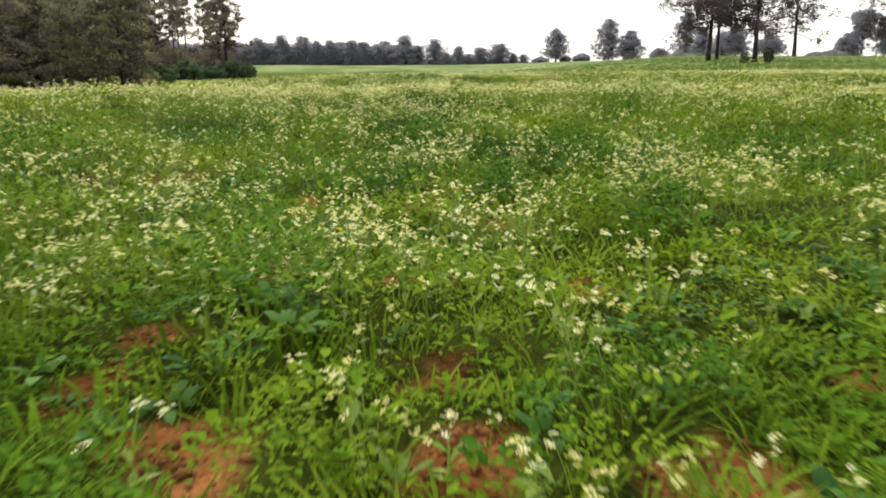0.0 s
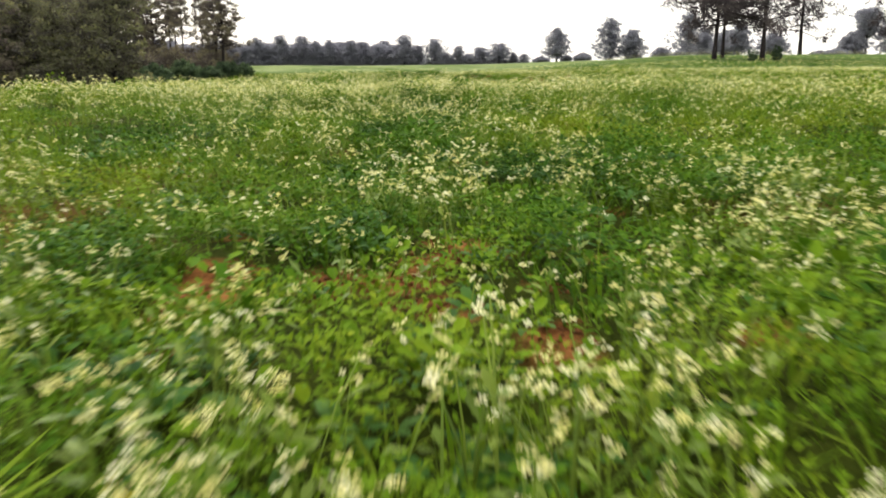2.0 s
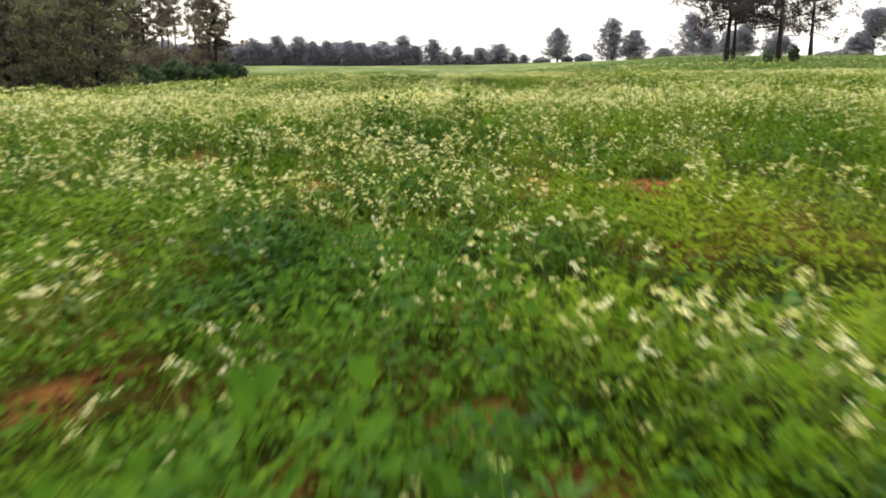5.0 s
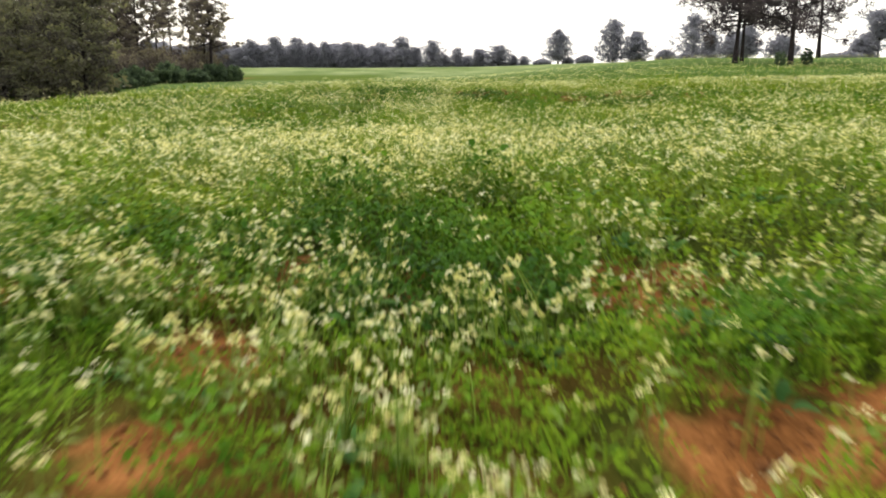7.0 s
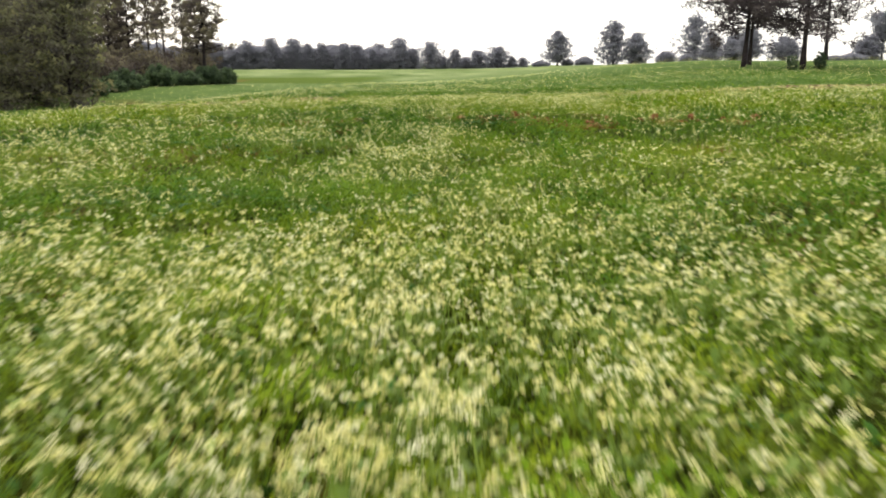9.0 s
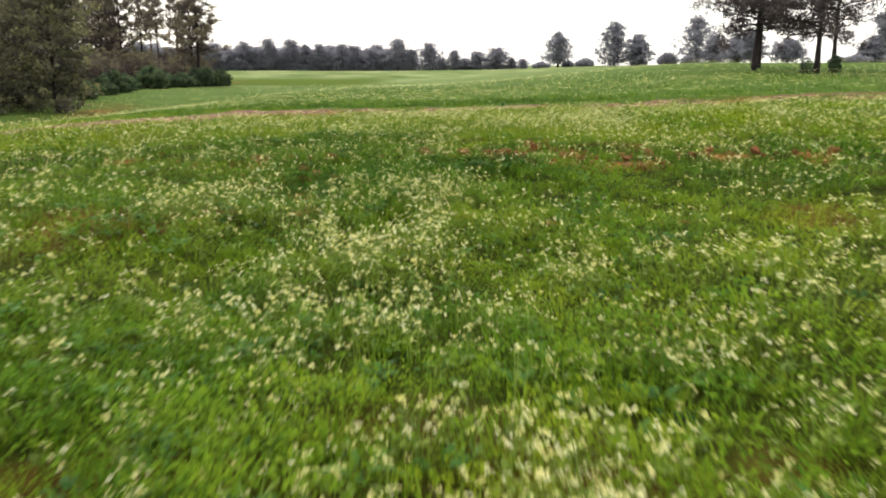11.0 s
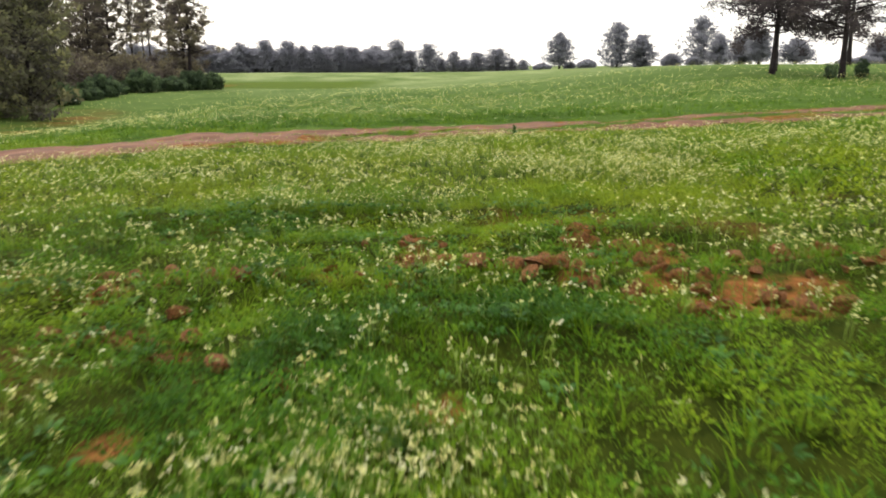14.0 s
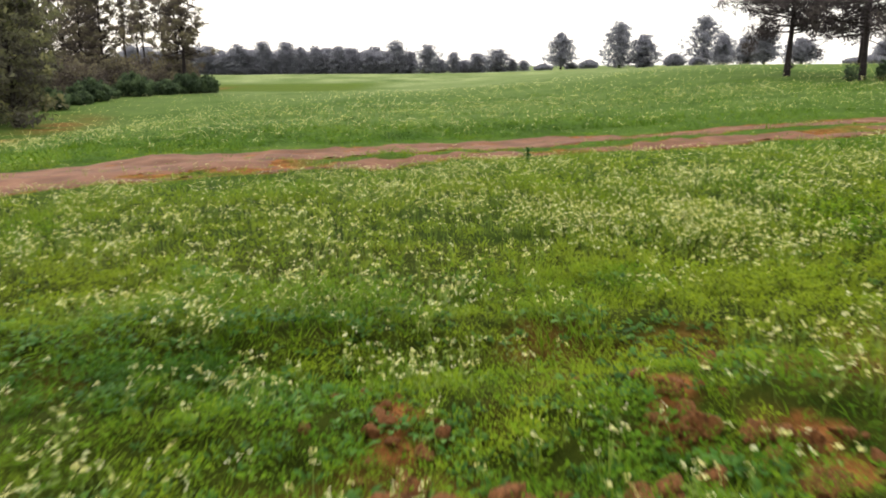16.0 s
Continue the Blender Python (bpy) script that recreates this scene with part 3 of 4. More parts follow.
def radish_stalk(r, height, lean, flowers, size, near=True, stalks=1, apart=0.0):
    """Flowering stalks from one root, each topped by a bunch of flowers: (green shape, petal shape)."""
    green, white = Shape(), Shape()
    for stalk in range(stalks):
        a, tall = r.uniform(0, 6.283), height * r.uniform(0.75, 1.1)
        foot = Vector((r.uniform(-apart, apart), r.uniform(-apart, apart), 0))
        pts = [foot + Vector((lean * tall * t * t * math.cos(a), lean * tall * t * t * math.sin(a), tall * t)) for t in ((0, 0.35, 0.7, 1.0) if near else (0, 0.5, 1.0))]
        wide = Vector((-math.sin(a), math.cos(a), 0)) * (0.0018 if near else 0.0026)
        green.strip([p + wide * (1.2 - 0.7 * i / len(pts)) for i, p in enumerate(pts)], [p - wide * (1.2 - 0.7 * i / len(pts)) for i, p in enumerate(pts)])
        for k in range(2 if near else 1):
            t = r.uniform(0.15, 0.75)
            green.kite(foot + Vector((lean * tall * t * t * math.cos(a), lean * tall * t * t * math.sin(a), tall * t)), r.uniform(0, 6.283), r.uniform(0.0, 0.8), r.uniform(0.025, 0.055), 0.016)
        top = pts[-1]
        for k in range(max(2, flowers + r.randint(-1, 1))):
            b = k * 2.4 + r.uniform(-0.5, 0.5)
            d = r.uniform(0.4, 2.2) * size
            at = top + Vector((d * math.cos(b), d * math.sin(b), r.uniform(-2.6, 1.0) * size))
            white.wedge_flower(at, r.uniform(-1.0, 1.0), r.uniform(0, 6.283), size * r.uniform(0.7, 1.2), 4 if near or size < 0.01 else 3, r.uniform(-0.3, 0.3))
    return green.arrays(), white.arrays()


def scatter(templates, x, y, z, scale, tint, r, stand=None):
    """Lays templates at the places given, each turned at random; returns corners, triangles and tints."""
    which = r.integers(0, len(templates), len(x))
    turn = r.uniform(0, 2 * math.pi, len(x))
    vs, fs, hs, base = [], [], [], 0
    for k, (v, f, h) in enumerate(templates):
        pick = np.nonzero(which == k)[0]
        if not len(pick) or not len(f):
            continue
        c, s, q = np.cos(turn[pick])[:, None], np.sin(turn[pick])[:, None], scale[pick][:, None]
        px = x[pick][:, None] + q * (v[:, 0] * c - v[:, 1] * s)
        py = y[pick][:, None] + q * (v[:, 0] * s + v[:, 1] * c)
        pz = z[pick][:, None] + q * v[:, 2] * (stand[pick][:, None] if stand is not None else 1)
        vs.append(np.stack([px, py, pz], 2).reshape(-1, 3))
        fs.append((f[None] + base + (np.arange(len(pick)) * len(v))[:, None, None]).reshape(-1, 3))
        hs.append((tint[pick][:, None] + h[None]).ravel())
        base += len(pick) * len(v)
    return np.concatenate(vs), np.concatenate(fs), np.concatenate(hs)


def stuff(name, parts, material, label, category):
    vs, fs, hs, base = [], [], [], 0
    for v, f, h in parts:
        vs.append(v), fs.append(f + base), hs.append(h)
        base += len(v)
    me = make_mesh(name, np.concatenate(vs), np.concatenate(fs), material, False, tint=np.concatenate(hs))
    return tagged(new(name, me), label, category, kind="stuff")


def places(x0, x1, y0, y1, per_m2, r, keep, outside=False):
    """Random places in a stretch of the plan, thinned by keep(x, y) from 0 to 1, inside the wedge that opens ahead, or outside it."""
    n = int((x1 - x0) * (y1 - y0) * per_m2)
    x, y = r.uniform(x0, x1, n), r.uniform(y0, y1, n)
    inside = (np.abs(x - 0.02 * y) < 0.66 * y + 0.6 + r.uniform(0, 1.3, n) ** 2)
    inside = ~inside if outside else inside
    x, y = x[inside], y[inside]
    ok = r.random(len(x)) < keep(x, y)
    return x[ok], y[ok]


def grows(x, y):
    """Where anything grows at all."""
    strip = np.where((np.asarray(y) > 20.5) & (np.asarray(y) < 25.5), 0.72, 0.93)
    return (1 - np.clip(strip * bare_spots(x, y), 0, 1)) * (1 - 0.97 * bare_track(x, y))


def blossom(x, y):
    """How thickly the radish flowers, 0 to 1, by the stretch of field and in drifts."""
    base = np.interp(y, [0, 1.2, 4.8, 5.4, 7.6, 8.4, 9.0, 10.4, 11.0, 11.6, 13.2, 14.4, 17, 19.2, 20.4, 21.4, 23.6, 25.0, 27.5, 33.5, 39, 43, 60, 110], [0.34, 0.4, 0.38, 0.18, 0.18, 0.32, 0.6, 0.6, 0.55, 1.55, 1.2, 0.7, 0.66, 0.42, 0.16, 0.32, 0.32, 0.3, 0.8, 0.95, 0.2, 0.5, 0.7, 0.8])
    long = np.where(np.asarray(y) > 40, 0.3, 1.0)
    drift = ease(0.38, 0.60, blots(x * long, y, 1.2, 81))
    knot = 0.25 + 1.4 * ease(0.42, 0.62, blots(x, y, 0.36, 85))
    thick = 0.42 * ease(11.3, 11.9, y) * (1 - ease(13.5, 16, y))
    drift, knot = drift * (1 - thick) + thick, knot * (1 - thick) + thick
    base = base * (1 + ease(2, 5, np.abs(x)) * (0.6 - 0.55 * ease(10, 12, y)) * (1 - ease(19, 21, y)))
    out = base * (0.3 + 0.92 * drift) * knot
    for a, b, q in BLOOM_KNOTS:
        out = out + 0.75 * np.exp(-((x - a) ** 2 + (y - b) ** 2) / (q * q))
    return out


def low_by_track(x, y):
    """Plants stay low along the near side of the track."""
    v = track_place(x, y)
    return 1 - 0.42 * ease(-5.0, -2.5, v) * (1 - ease(2.5, 4.0, v))


def shade_of(x, y):
    """Slow change of leaf colour over the field."""
    rich = np.interp(y, [0, 2.4, 3.4, 4.2, 5.2, 6.5, 8.6, 9.6, 11.4, 12.2, 14, 17, 18.6, 21.0, 22.8, 23.6, 24.3, 26.5, 33, 42, 60], [0.28, 0.16, 0.06, 0.16, 0.12, -0.1, 0.0, 0.06, -0.16, -0.36, -0.14, -0.1, 0.0, 0.18, 0.2, 0.04, -0.28, -0.34, -0.25, 0.22, 0.18])
    return 0.04 - rich + 0.58 * value_noise(x, y, 1.7, 91) + 0.42 * value_noise(x, y, 0.5, 92)


def low_weeds():
    r, rr = np.random.default_rng(11), random.Random(11)
    fine = [weed_clump(rr, 15, 0.0145, 0.047, 0.0) for _ in range(14)]
    plain = [weed_clump(rr, 14, 0.022, 0.075, 0.0) for _ in range(10)]
    broad = [weed_clump(rr, 15, 0.048, 0.14, 0.0) for _ in range(8)]
    coarse = [weed_clump(rr, 13, 0.068, 0.25, 0.0) for _ in range(8)]

    def keep(x, y):
        return grows(x, y) * (0.5 + 0.5 * ease(0.22, 0.42, blots(x, y, 0.6, 101)))

    def lay(kinds, x0, x1, y0, y1, per, low, high, heap=0.05, stand=1.0, outside=False, light_bias=0.0):
        x, y = places(x0, x1, y0, y1, per, r, keep, outside)
        m = mound(x, y)
        # The bias puts light into the tint of close-woven clumps, against their self-shadowing.
        tint = shade_of(x, y) + light_bias + r.uniform(-0.12, 0.12, len(x)) - 0.38 * m
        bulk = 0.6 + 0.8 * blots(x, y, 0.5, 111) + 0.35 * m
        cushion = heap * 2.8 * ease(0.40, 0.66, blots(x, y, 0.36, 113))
        # Tint rises on the cushions and falls in the hollows between.
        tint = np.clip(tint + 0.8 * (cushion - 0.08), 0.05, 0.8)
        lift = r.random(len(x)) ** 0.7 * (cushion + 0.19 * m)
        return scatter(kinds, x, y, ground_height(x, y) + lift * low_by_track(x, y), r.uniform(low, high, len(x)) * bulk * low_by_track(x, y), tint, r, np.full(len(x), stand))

    leafy = [weed_clump(rr, 12, 0.025, 0.065, 1.0) for _ in range(8)]
    parts = [lay(fine, -1.15, 1.15, 0.9, 25.0, 410, 0.82, 1.42, light_bias=0.08), lay(leafy, -1.5, 1.5, 0.9, 11.5, 85, 0.7, 1.25), lay(leafy, -2.0, 2.0, 19.5, 24, 40, 0.7, 1.2)]
    for x0, x1 in ((-4.2, -1.15), (1.15, 4.2)):
        parts.append(lay(plain, x0, x1, 1.5, 21, 150, 0.75, 1.35))
    for x0, x1 in ((-2.1, -1.15), (1.15, 2.1)):
        parts.append(lay(fine, x0, x1, 21, 26, 360, 0.8, 1.4, light_bias=0.06))
    for x0, x1 in ((-4.2, -2.1), (2.1, 4.2)):
        parts.append(lay(plain, x0, x1, 21, 26, 190, 0.7, 1.2))
    parts.append(lay(plain, -4.2, 4.2, 25, 30, 80, 0.8, 1.3))
    for x0, x1 in ((-9, -4.2), (4.2, 9)):
        parts.append(lay(broad, x0, x1, 5, 30, 32, 0.7, 1.3))
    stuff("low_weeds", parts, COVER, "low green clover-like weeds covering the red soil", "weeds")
    parts = []
    for x0, x1 in ((-26, -9), (9, 26)):
        parts.append(lay(coarse, x0, x1, 10, 40, 7.5, 0.8, 1.3, 0.03, 0.6))
    parts += [lay(broad, -9, 9, 30, 42, 24, 0.7, 1.2, 0.02, 0.7), lay(coarse, -9, 9, 42, 50, 7, 0.6, 1.0, 0.03, 0.6), lay(coarse, -40, 48, 40, 75, 2.2, 0.9, 1.5, 0.03, 0.6),
              lay(coarse, -18, 18, -8, 24, 4, 0.9, 1.5, 0.04, 0.7, True)]
    stuff("field_weeds", parts, COVER, "coarse green weeds over the further field", "weeds")


def tall_grass():
    r, rr = np.random.default_rng(12), random.Random(12)
    fine = [grass_tuft(rr, 9, 0.10, 0.045, 2) for _ in range(8)]
    coarse = [grass_tuft(rr, 9, 0.20, 0.16, 2) for _ in range(6)]
    streak = [grass_tuft(rr, 9, 0.13, 0.24, 1) for _ in range(6)]

    def keep(x, y):
        return np.clip(grows(x, y) * (0.2 + 0.8 * ease(0.42, 0.6, blots(x, y, 1.1, 121)) + 0.8 * mound(x, y)), 0, 1)

    def lay(kinds, x0, x1, y0, y1, per, low, high):
        x, y = places(x0, x1, y0, y1, per, r, keep)
        m = mound(x, y)
        return scatter(kinds, x, y, ground_height(x, y), r.uniform(low, high, len(x)) * (1 + 0.6 * m) * low_by_track(x, y), shade_of(x, y) + r.uniform(-0.15, 0.25, len(x)) - 0.25 * m, r)

    def tussocks(x0, x1, y0, y1, per):
        """Rank grass of the further field in long drifts, tall and pale or short and dark."""
        x, y = places(x0, x1, y0, y1, per, r, lambda a, b: grows(a, b) * (0.08 + 0.92 * ease(0.38, 0.5, blots(a * 0.3, b, 1.9, 141))))
        tall = ease(0.32, 0.68, blots(x * 0.3, y, 2.6, 145))
        return scatter(streak, x, y, ground_height(x, y), r.uniform(0.5, 0.9, len(x)) * (0.55 + 0.9 * tall), -0.16 + 0.42 * tall + r.uniform(-0.2, 0.2, len(x)), r)

    parts = [lay(fine, -1.8, 1.8, 0.9, 26, 130, 0.5, 1.4), lay(fine, -4.2, -1.8, 1.5, 30, 38, 0.9, 1.7), lay(fine, 1.8, 4.2, 1.5, 30, 38, 0.9, 1.7),
             lay(fine, -9, -4.2, 5, 30, 14, 1.2, 2.0), lay(fine, 4.2, 9, 5, 30, 14, 1.2, 2.0), lay(fine, -4.2, 4.2, 26, 36, 26, 1.0, 1.8)]
    stuff("meadow_grass", parts, GRASS, "tufts of bright green meadow grass", "grass")
    parts = [lay(coarse, -26, -9, 10, 40, 4, 0.8, 1.2), lay(coarse, 9, 26, 10, 40, 4, 0.8, 1.2), lay(coarse, -14, 22, 33, 47, 13, 0.5, 1.2),
             tussocks(-32, 40, 40, 66, 8.0), tussocks(-42, 56, 66, 110, 1.8)]
    stuff("field_grass", parts, GRASS, "coarse grass over the further field", "grass")


def wild_radish():
    r, rr = np.random.default_rng(13), random.Random(13)
    fine = [radish_stalk(rr, rr.uniform(0.13, 0.25), rr.uniform(0.1, 0.5), 5, 0.0062, True, 3, 0.06) for _ in range(14)]
    mid = [radish_stalk(rr, rr.uniform(0.15, 0.26), rr.uniform(0.1, 0.4), 4, 0.0086, False, 2, 0.08) for _ in range(10)]
    wide = [radish_stalk(rr, rr.uniform(0.16, 0.27), rr.uniform(0.1, 0.4), 4, 0.0132, False, 2, 0.14) for _ in range(8)]
    bunch = [radish_stalk(rr, rr.uniform(0.24, 0.36), rr.uniform(0.2, 0.6), 6, 0.024, False) for _ in range(6)]
    leaves = [radish_leaves(rr, 6, 0.05, 5) for _ in range(8)]

    def keep(x, y):
        return np.clip(0.72 * blossom(x, y) * (0.25 + 0.75 * grows(x, y)), 0, 1) * (1 - bare_track(x, y))

    def lay(kinds, x0, x1, y0, y1, per, low, high, green, white, outside=False):
        x, y = places(x0, x1, y0, y1, per, r, keep, outside)
        z, q, tint = ground_height(x, y), r.uniform(low, high, len(x)) * low_by_track(x, y) * (1 + 0.22 * ease(11.2, 11.9, y) * (1 - ease(12.8, 14.5, y))), r.uniform(0.1, 0.9, len(x))
        seed = r.integers(1 << 30)
        green.append(scatter([k[0] for k in kinds], x, y, z, q, tint, np.random.default_rng(seed)))
        white.append(scatter([k[1] for k in kinds], x, y, z, q, tint, np.random.default_rng(seed)))

    green, white = [], []
    lay(fine, -1.9, 1.9, 0.9, 25.5, 170, 0.75, 1.25, green, white)
    lay(mid, -4.5, -1.9, 1.5, 28, 128, 0.8, 1.25, green, white)
    lay(mid, 1.9, 4.5, 1.5, 28, 128, 0.8, 1.25, green, white)
    lay(mid, -9, -4.5, 5, 34, 92, 0.9, 1.3, green, white)
    lay(mid, 4.5, 9, 5, 35, 92, 0.9, 1.3, green, white)
    lay(mid, -4.5, 4.5, 25.5, 35, 104, 0.8, 1.1, green, white)
    stuff("radish_stalks", green, STEM, "thin green flowering stalks of wild radish", "stalks")
    stuff("radish_blossom", white, PETAL, "cream-white four-petalled wild radish flowers", "flowers")
    green, white = [], []
    lay(wide, -26, -9, 8, 36, 24, 1.0, 1.35, green, white)
    lay(wide, 9, 26, 8, 41, 25, 1.0, 1.35, green, white)
    lay(wide, -9, 9, 35, 50, 9, 0.7, 1.0, green, white)
    lay(wide, -34, 42, 41, 66, 9, 0.9, 1.4, green, white)
    lay(bunch, -46, 60, 62, 125, 1.5, 0.9, 1.4, green, white)
    lay(wide, -17, 17, -8, 24, 3, 1.0, 1.35, green, white, True)
    stuff("field_stalks", green, STEM, "thin flowering stalks over the further field", "stalks")
    stuff("field_blossom", white, PETAL, "haze of cream flowers over the further field", "flowers")

    def keep_leaf(x, y):
        return np.clip(grows(x, y) * (0.1 + 0.9 * ease(0.5, 0.68, blots(x, y, 1.0, 131)) + 0.9 * mound(x, y)), 0, 1)
    parts = []
    for x0, x1, y0, y1, per in ((-2.6, 2.6, 0.9, 26, 26), (-2.2, 2.2, 20.6, 24.6, 44), (-1.4, 1.4, 0.9, 11.6, 26), (-8, -2.6, 3, 28, 7), (2.6, 8, 3, 28, 7)):
        x, y = places(x0, x1, y0, y1, per, r, keep_leaf)
        parts.append(scatter(leaves, x, y, ground_height(x, y) + 0.1 * mound(x, y), r.uniform(0.6, 1.4, len(x)), r.uniform(0.1, 0.9, len(x)), r))
    stuff("radish_leaves", parts, RADISH, "broad blue-green lobed radish leaves near the soil", "leaves")


low_weeds()
tall_grass()
wild_radish()

# ---- trees ----


def part(name, me, parent, label=""):
    ob = new(name, me)
    ob.parent = parent
    return tagged(ob, label)


def tri_tube(pts, radii, sides):
    """A round tapering limb along any line of points."""
    v, f = [], []
    pts = [Vector(p) for p in pts]
    for i, (p, q) in enumerate(zip(pts, radii)):
        d = (pts[min(i + 1, len(pts) - 1)] - pts[max(i - 1, 0)]).normalized()
        u = d.cross(Vector((0.3, 1, 0.1))).normalized()
        w = d.cross(u)
        for k in range(sides):
            a = 2 * math.pi * k / sides
            v.append(p + (u * math.cos(a) + w * math.sin(a)) * q)
        if i:
            for k in range(sides):
                a, b = (i - 1) * sides + k, (i - 1) * sides + (k + 1) % sides
                f += [(a, b, b + sides), (a, b + sides, a + sides)]
    return [tuple(p) for p in v], f


def gather(tubes):
    v, f = [], []
    for tv, tf in tubes:
        f += [tuple(i + len(v) for i in t) for t in tf]
        v += tv
    return np.array(v), np.array(f)


def leaf_cloud(centres, radii, counts, leaf, r, flat=0.7, pointed=False):
    """Many small leaves in uneven clumps; returns corners, triangles, tints."""
    vs, hs = [], []
    for c, q, n in zip(centres, radii, counts):
        d = r.normal(size=(n, 3))
        d /= np.linalg.norm(d, axis=1)[:, None]
        p = np.asarray(c) + d * (q * r.random(n) ** 0.45)[:, None] * np.array([1, 1, flat])
        a = r.normal(size=(n, 3))
        a /= np.linalg.norm(a, axis=1)[:, None]
        b = np.cross(a, r.normal(size=(n, 3)))
        b /= np.linalg.norm(b, axis=1)[:, None]
        s = leaf * r.uniform(0.6, 1.4, n)[:, None]
        wide = 0.28 if pointed else 0.5
        vs.append(np.stack([p - a * s, p + b * s * wide, p + a * s, p - b * s * wide], 1).reshape(-1, 3))
        # Tint differs by clump and lightens upwards: lit tops put into the colour.
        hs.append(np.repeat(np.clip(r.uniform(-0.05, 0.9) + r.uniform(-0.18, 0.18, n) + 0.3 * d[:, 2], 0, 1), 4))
    v = np.concatenate(vs)
    k = np.arange(0, len(v), 4)[:, None]
    f = np.concatenate([k + [0, 1, 2], k + [0, 2, 3]])
    return v, f, np.concatenate(hs)


def tree(name, height, spread_, first, r, leaf, clump, per, material, label, trunk_r=0.22, limbs=26, profile="pine", lean=0.0, category="tree"):
    """A tapered trunk with limbs and a crown of clumps. first: height of the lowest limb as a share of the whole."""
    rr = random.Random(int(r.integers(1 << 30)))
    root = new(name)
    pts, rad = [], []
    bend = rr.uniform(-1, 1) * 0.02 * height
    for k in range(9):
        t = k / 8
        pts.append((lean * height * t + bend * math.sin(3 * t), 0.6 * bend * math.sin(2.2 * t + 1) - 0.6 * bend * math.sin(1), height * t * 0.97 - (0.15 if k == 0 else 0)))
        rad.append(trunk_r * (1.35 if k == 0 else 1) * (1 - 0.93 * t) + 0.012)

    def axis(t):
        i = min(int(t * 8), 7)
        return Vector(pts[i]).lerp(Vector(pts[i + 1]), t * 8 - i)

    tubes = [tri_tube(pts, rad, 8)]
    centres, radii, counts = [], [], []
    for k in range(limbs):
        s = (k + rr.random()) / limbs
        t = first + (0.99 - first) * s
        if profile == "pine":
            reach = spread_ * (1 - 0.72 * s ** 1.3) * rr.uniform(0.45, 1.05)
            rise = rr.uniform(-0.4, 0.55)
        elif profile == "spire":
            reach = spread_ * (1 - 0.9 * s ** 1.1) * rr.uniform(0.65, 1.05)
            rise = rr.uniform(-0.1, 0.3)
        elif profile == "dome":
            reach = max(0.35, spread_ * math.sqrt(max(0.01, 1 - (1.38 * s - 0.40) ** 2)) * (1.1 - 0.3 * s) * rr.uniform(0.62, 1.04) - clump * 0.6)
            rise = rr.uniform(-0.1, 0.35)
        elif profile == "ragged":
            reach = spread_ * (1 - 0.6 * s ** 1.4) * rr.uniform(0.35, 1.1)
            rise = rr.uniform(-0.35, 0.25)
        else:
            reach = spread_ * math.sqrt(max(0.05, 1 - (1.7 * s - 0.75) ** 2)) * rr.uniform(0.55, 1.0)
            rise = rr.uniform(0.1, 0.7)
        a = k * 2.4 + rr.uniform(-0.6, 0.6)
        foot = axis(t)
        out = Vector((math.cos(a), math.sin(a), rise))
        mid = foot + out * (reach * 0.55) + Vector((0, 0, rr.uniform(-0.05, 0.1) * reach))
        end = foot + out * reach + Vector((0, 0, rr.uniform(-0.1, 0.25) * reach))
        lr = max(0.012, trunk_r * 0.32 * (1 - 0.7 * s))
        tubes.append(tri_tube([foot, mid, end], [lr, lr * 0.6, 0.008], 4))
        for u in ((0.22, 0.5, 0.78, 1.0) if profile in ("spire", "dome") and reach > 1.6 * clump else (0.42, 0.58, 0.74, 0.88, 1.0) if profile == "ragged" else (0.5, 0.78, 1.0) if reach > 1.5 * clump else (0.8, 1.0)):
            if rr.random() < 0.88:
                c = (foot.lerp(mid, u / 0.55) if u < 0.55 else mid.lerp(end, (u - 0.55) / 0.45)) + Vector([rr.uniform(-0.85, 0.85) * clump for _ in range(3)])
                q = clump * rr.uniform(0.55, 1.15)
                centres.append(c), radii.append(q), counts.append(max(6, int(per * (q / clump) ** 2)))
    tv, tf = gather(tubes)
    part("trunk", make_mesh("trunk", tv, tf, BARK, True), root, "dark bark")
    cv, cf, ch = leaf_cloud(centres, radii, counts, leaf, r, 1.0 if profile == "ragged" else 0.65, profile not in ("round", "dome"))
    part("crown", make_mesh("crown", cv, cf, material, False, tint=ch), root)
    return tagged(root, label, category)


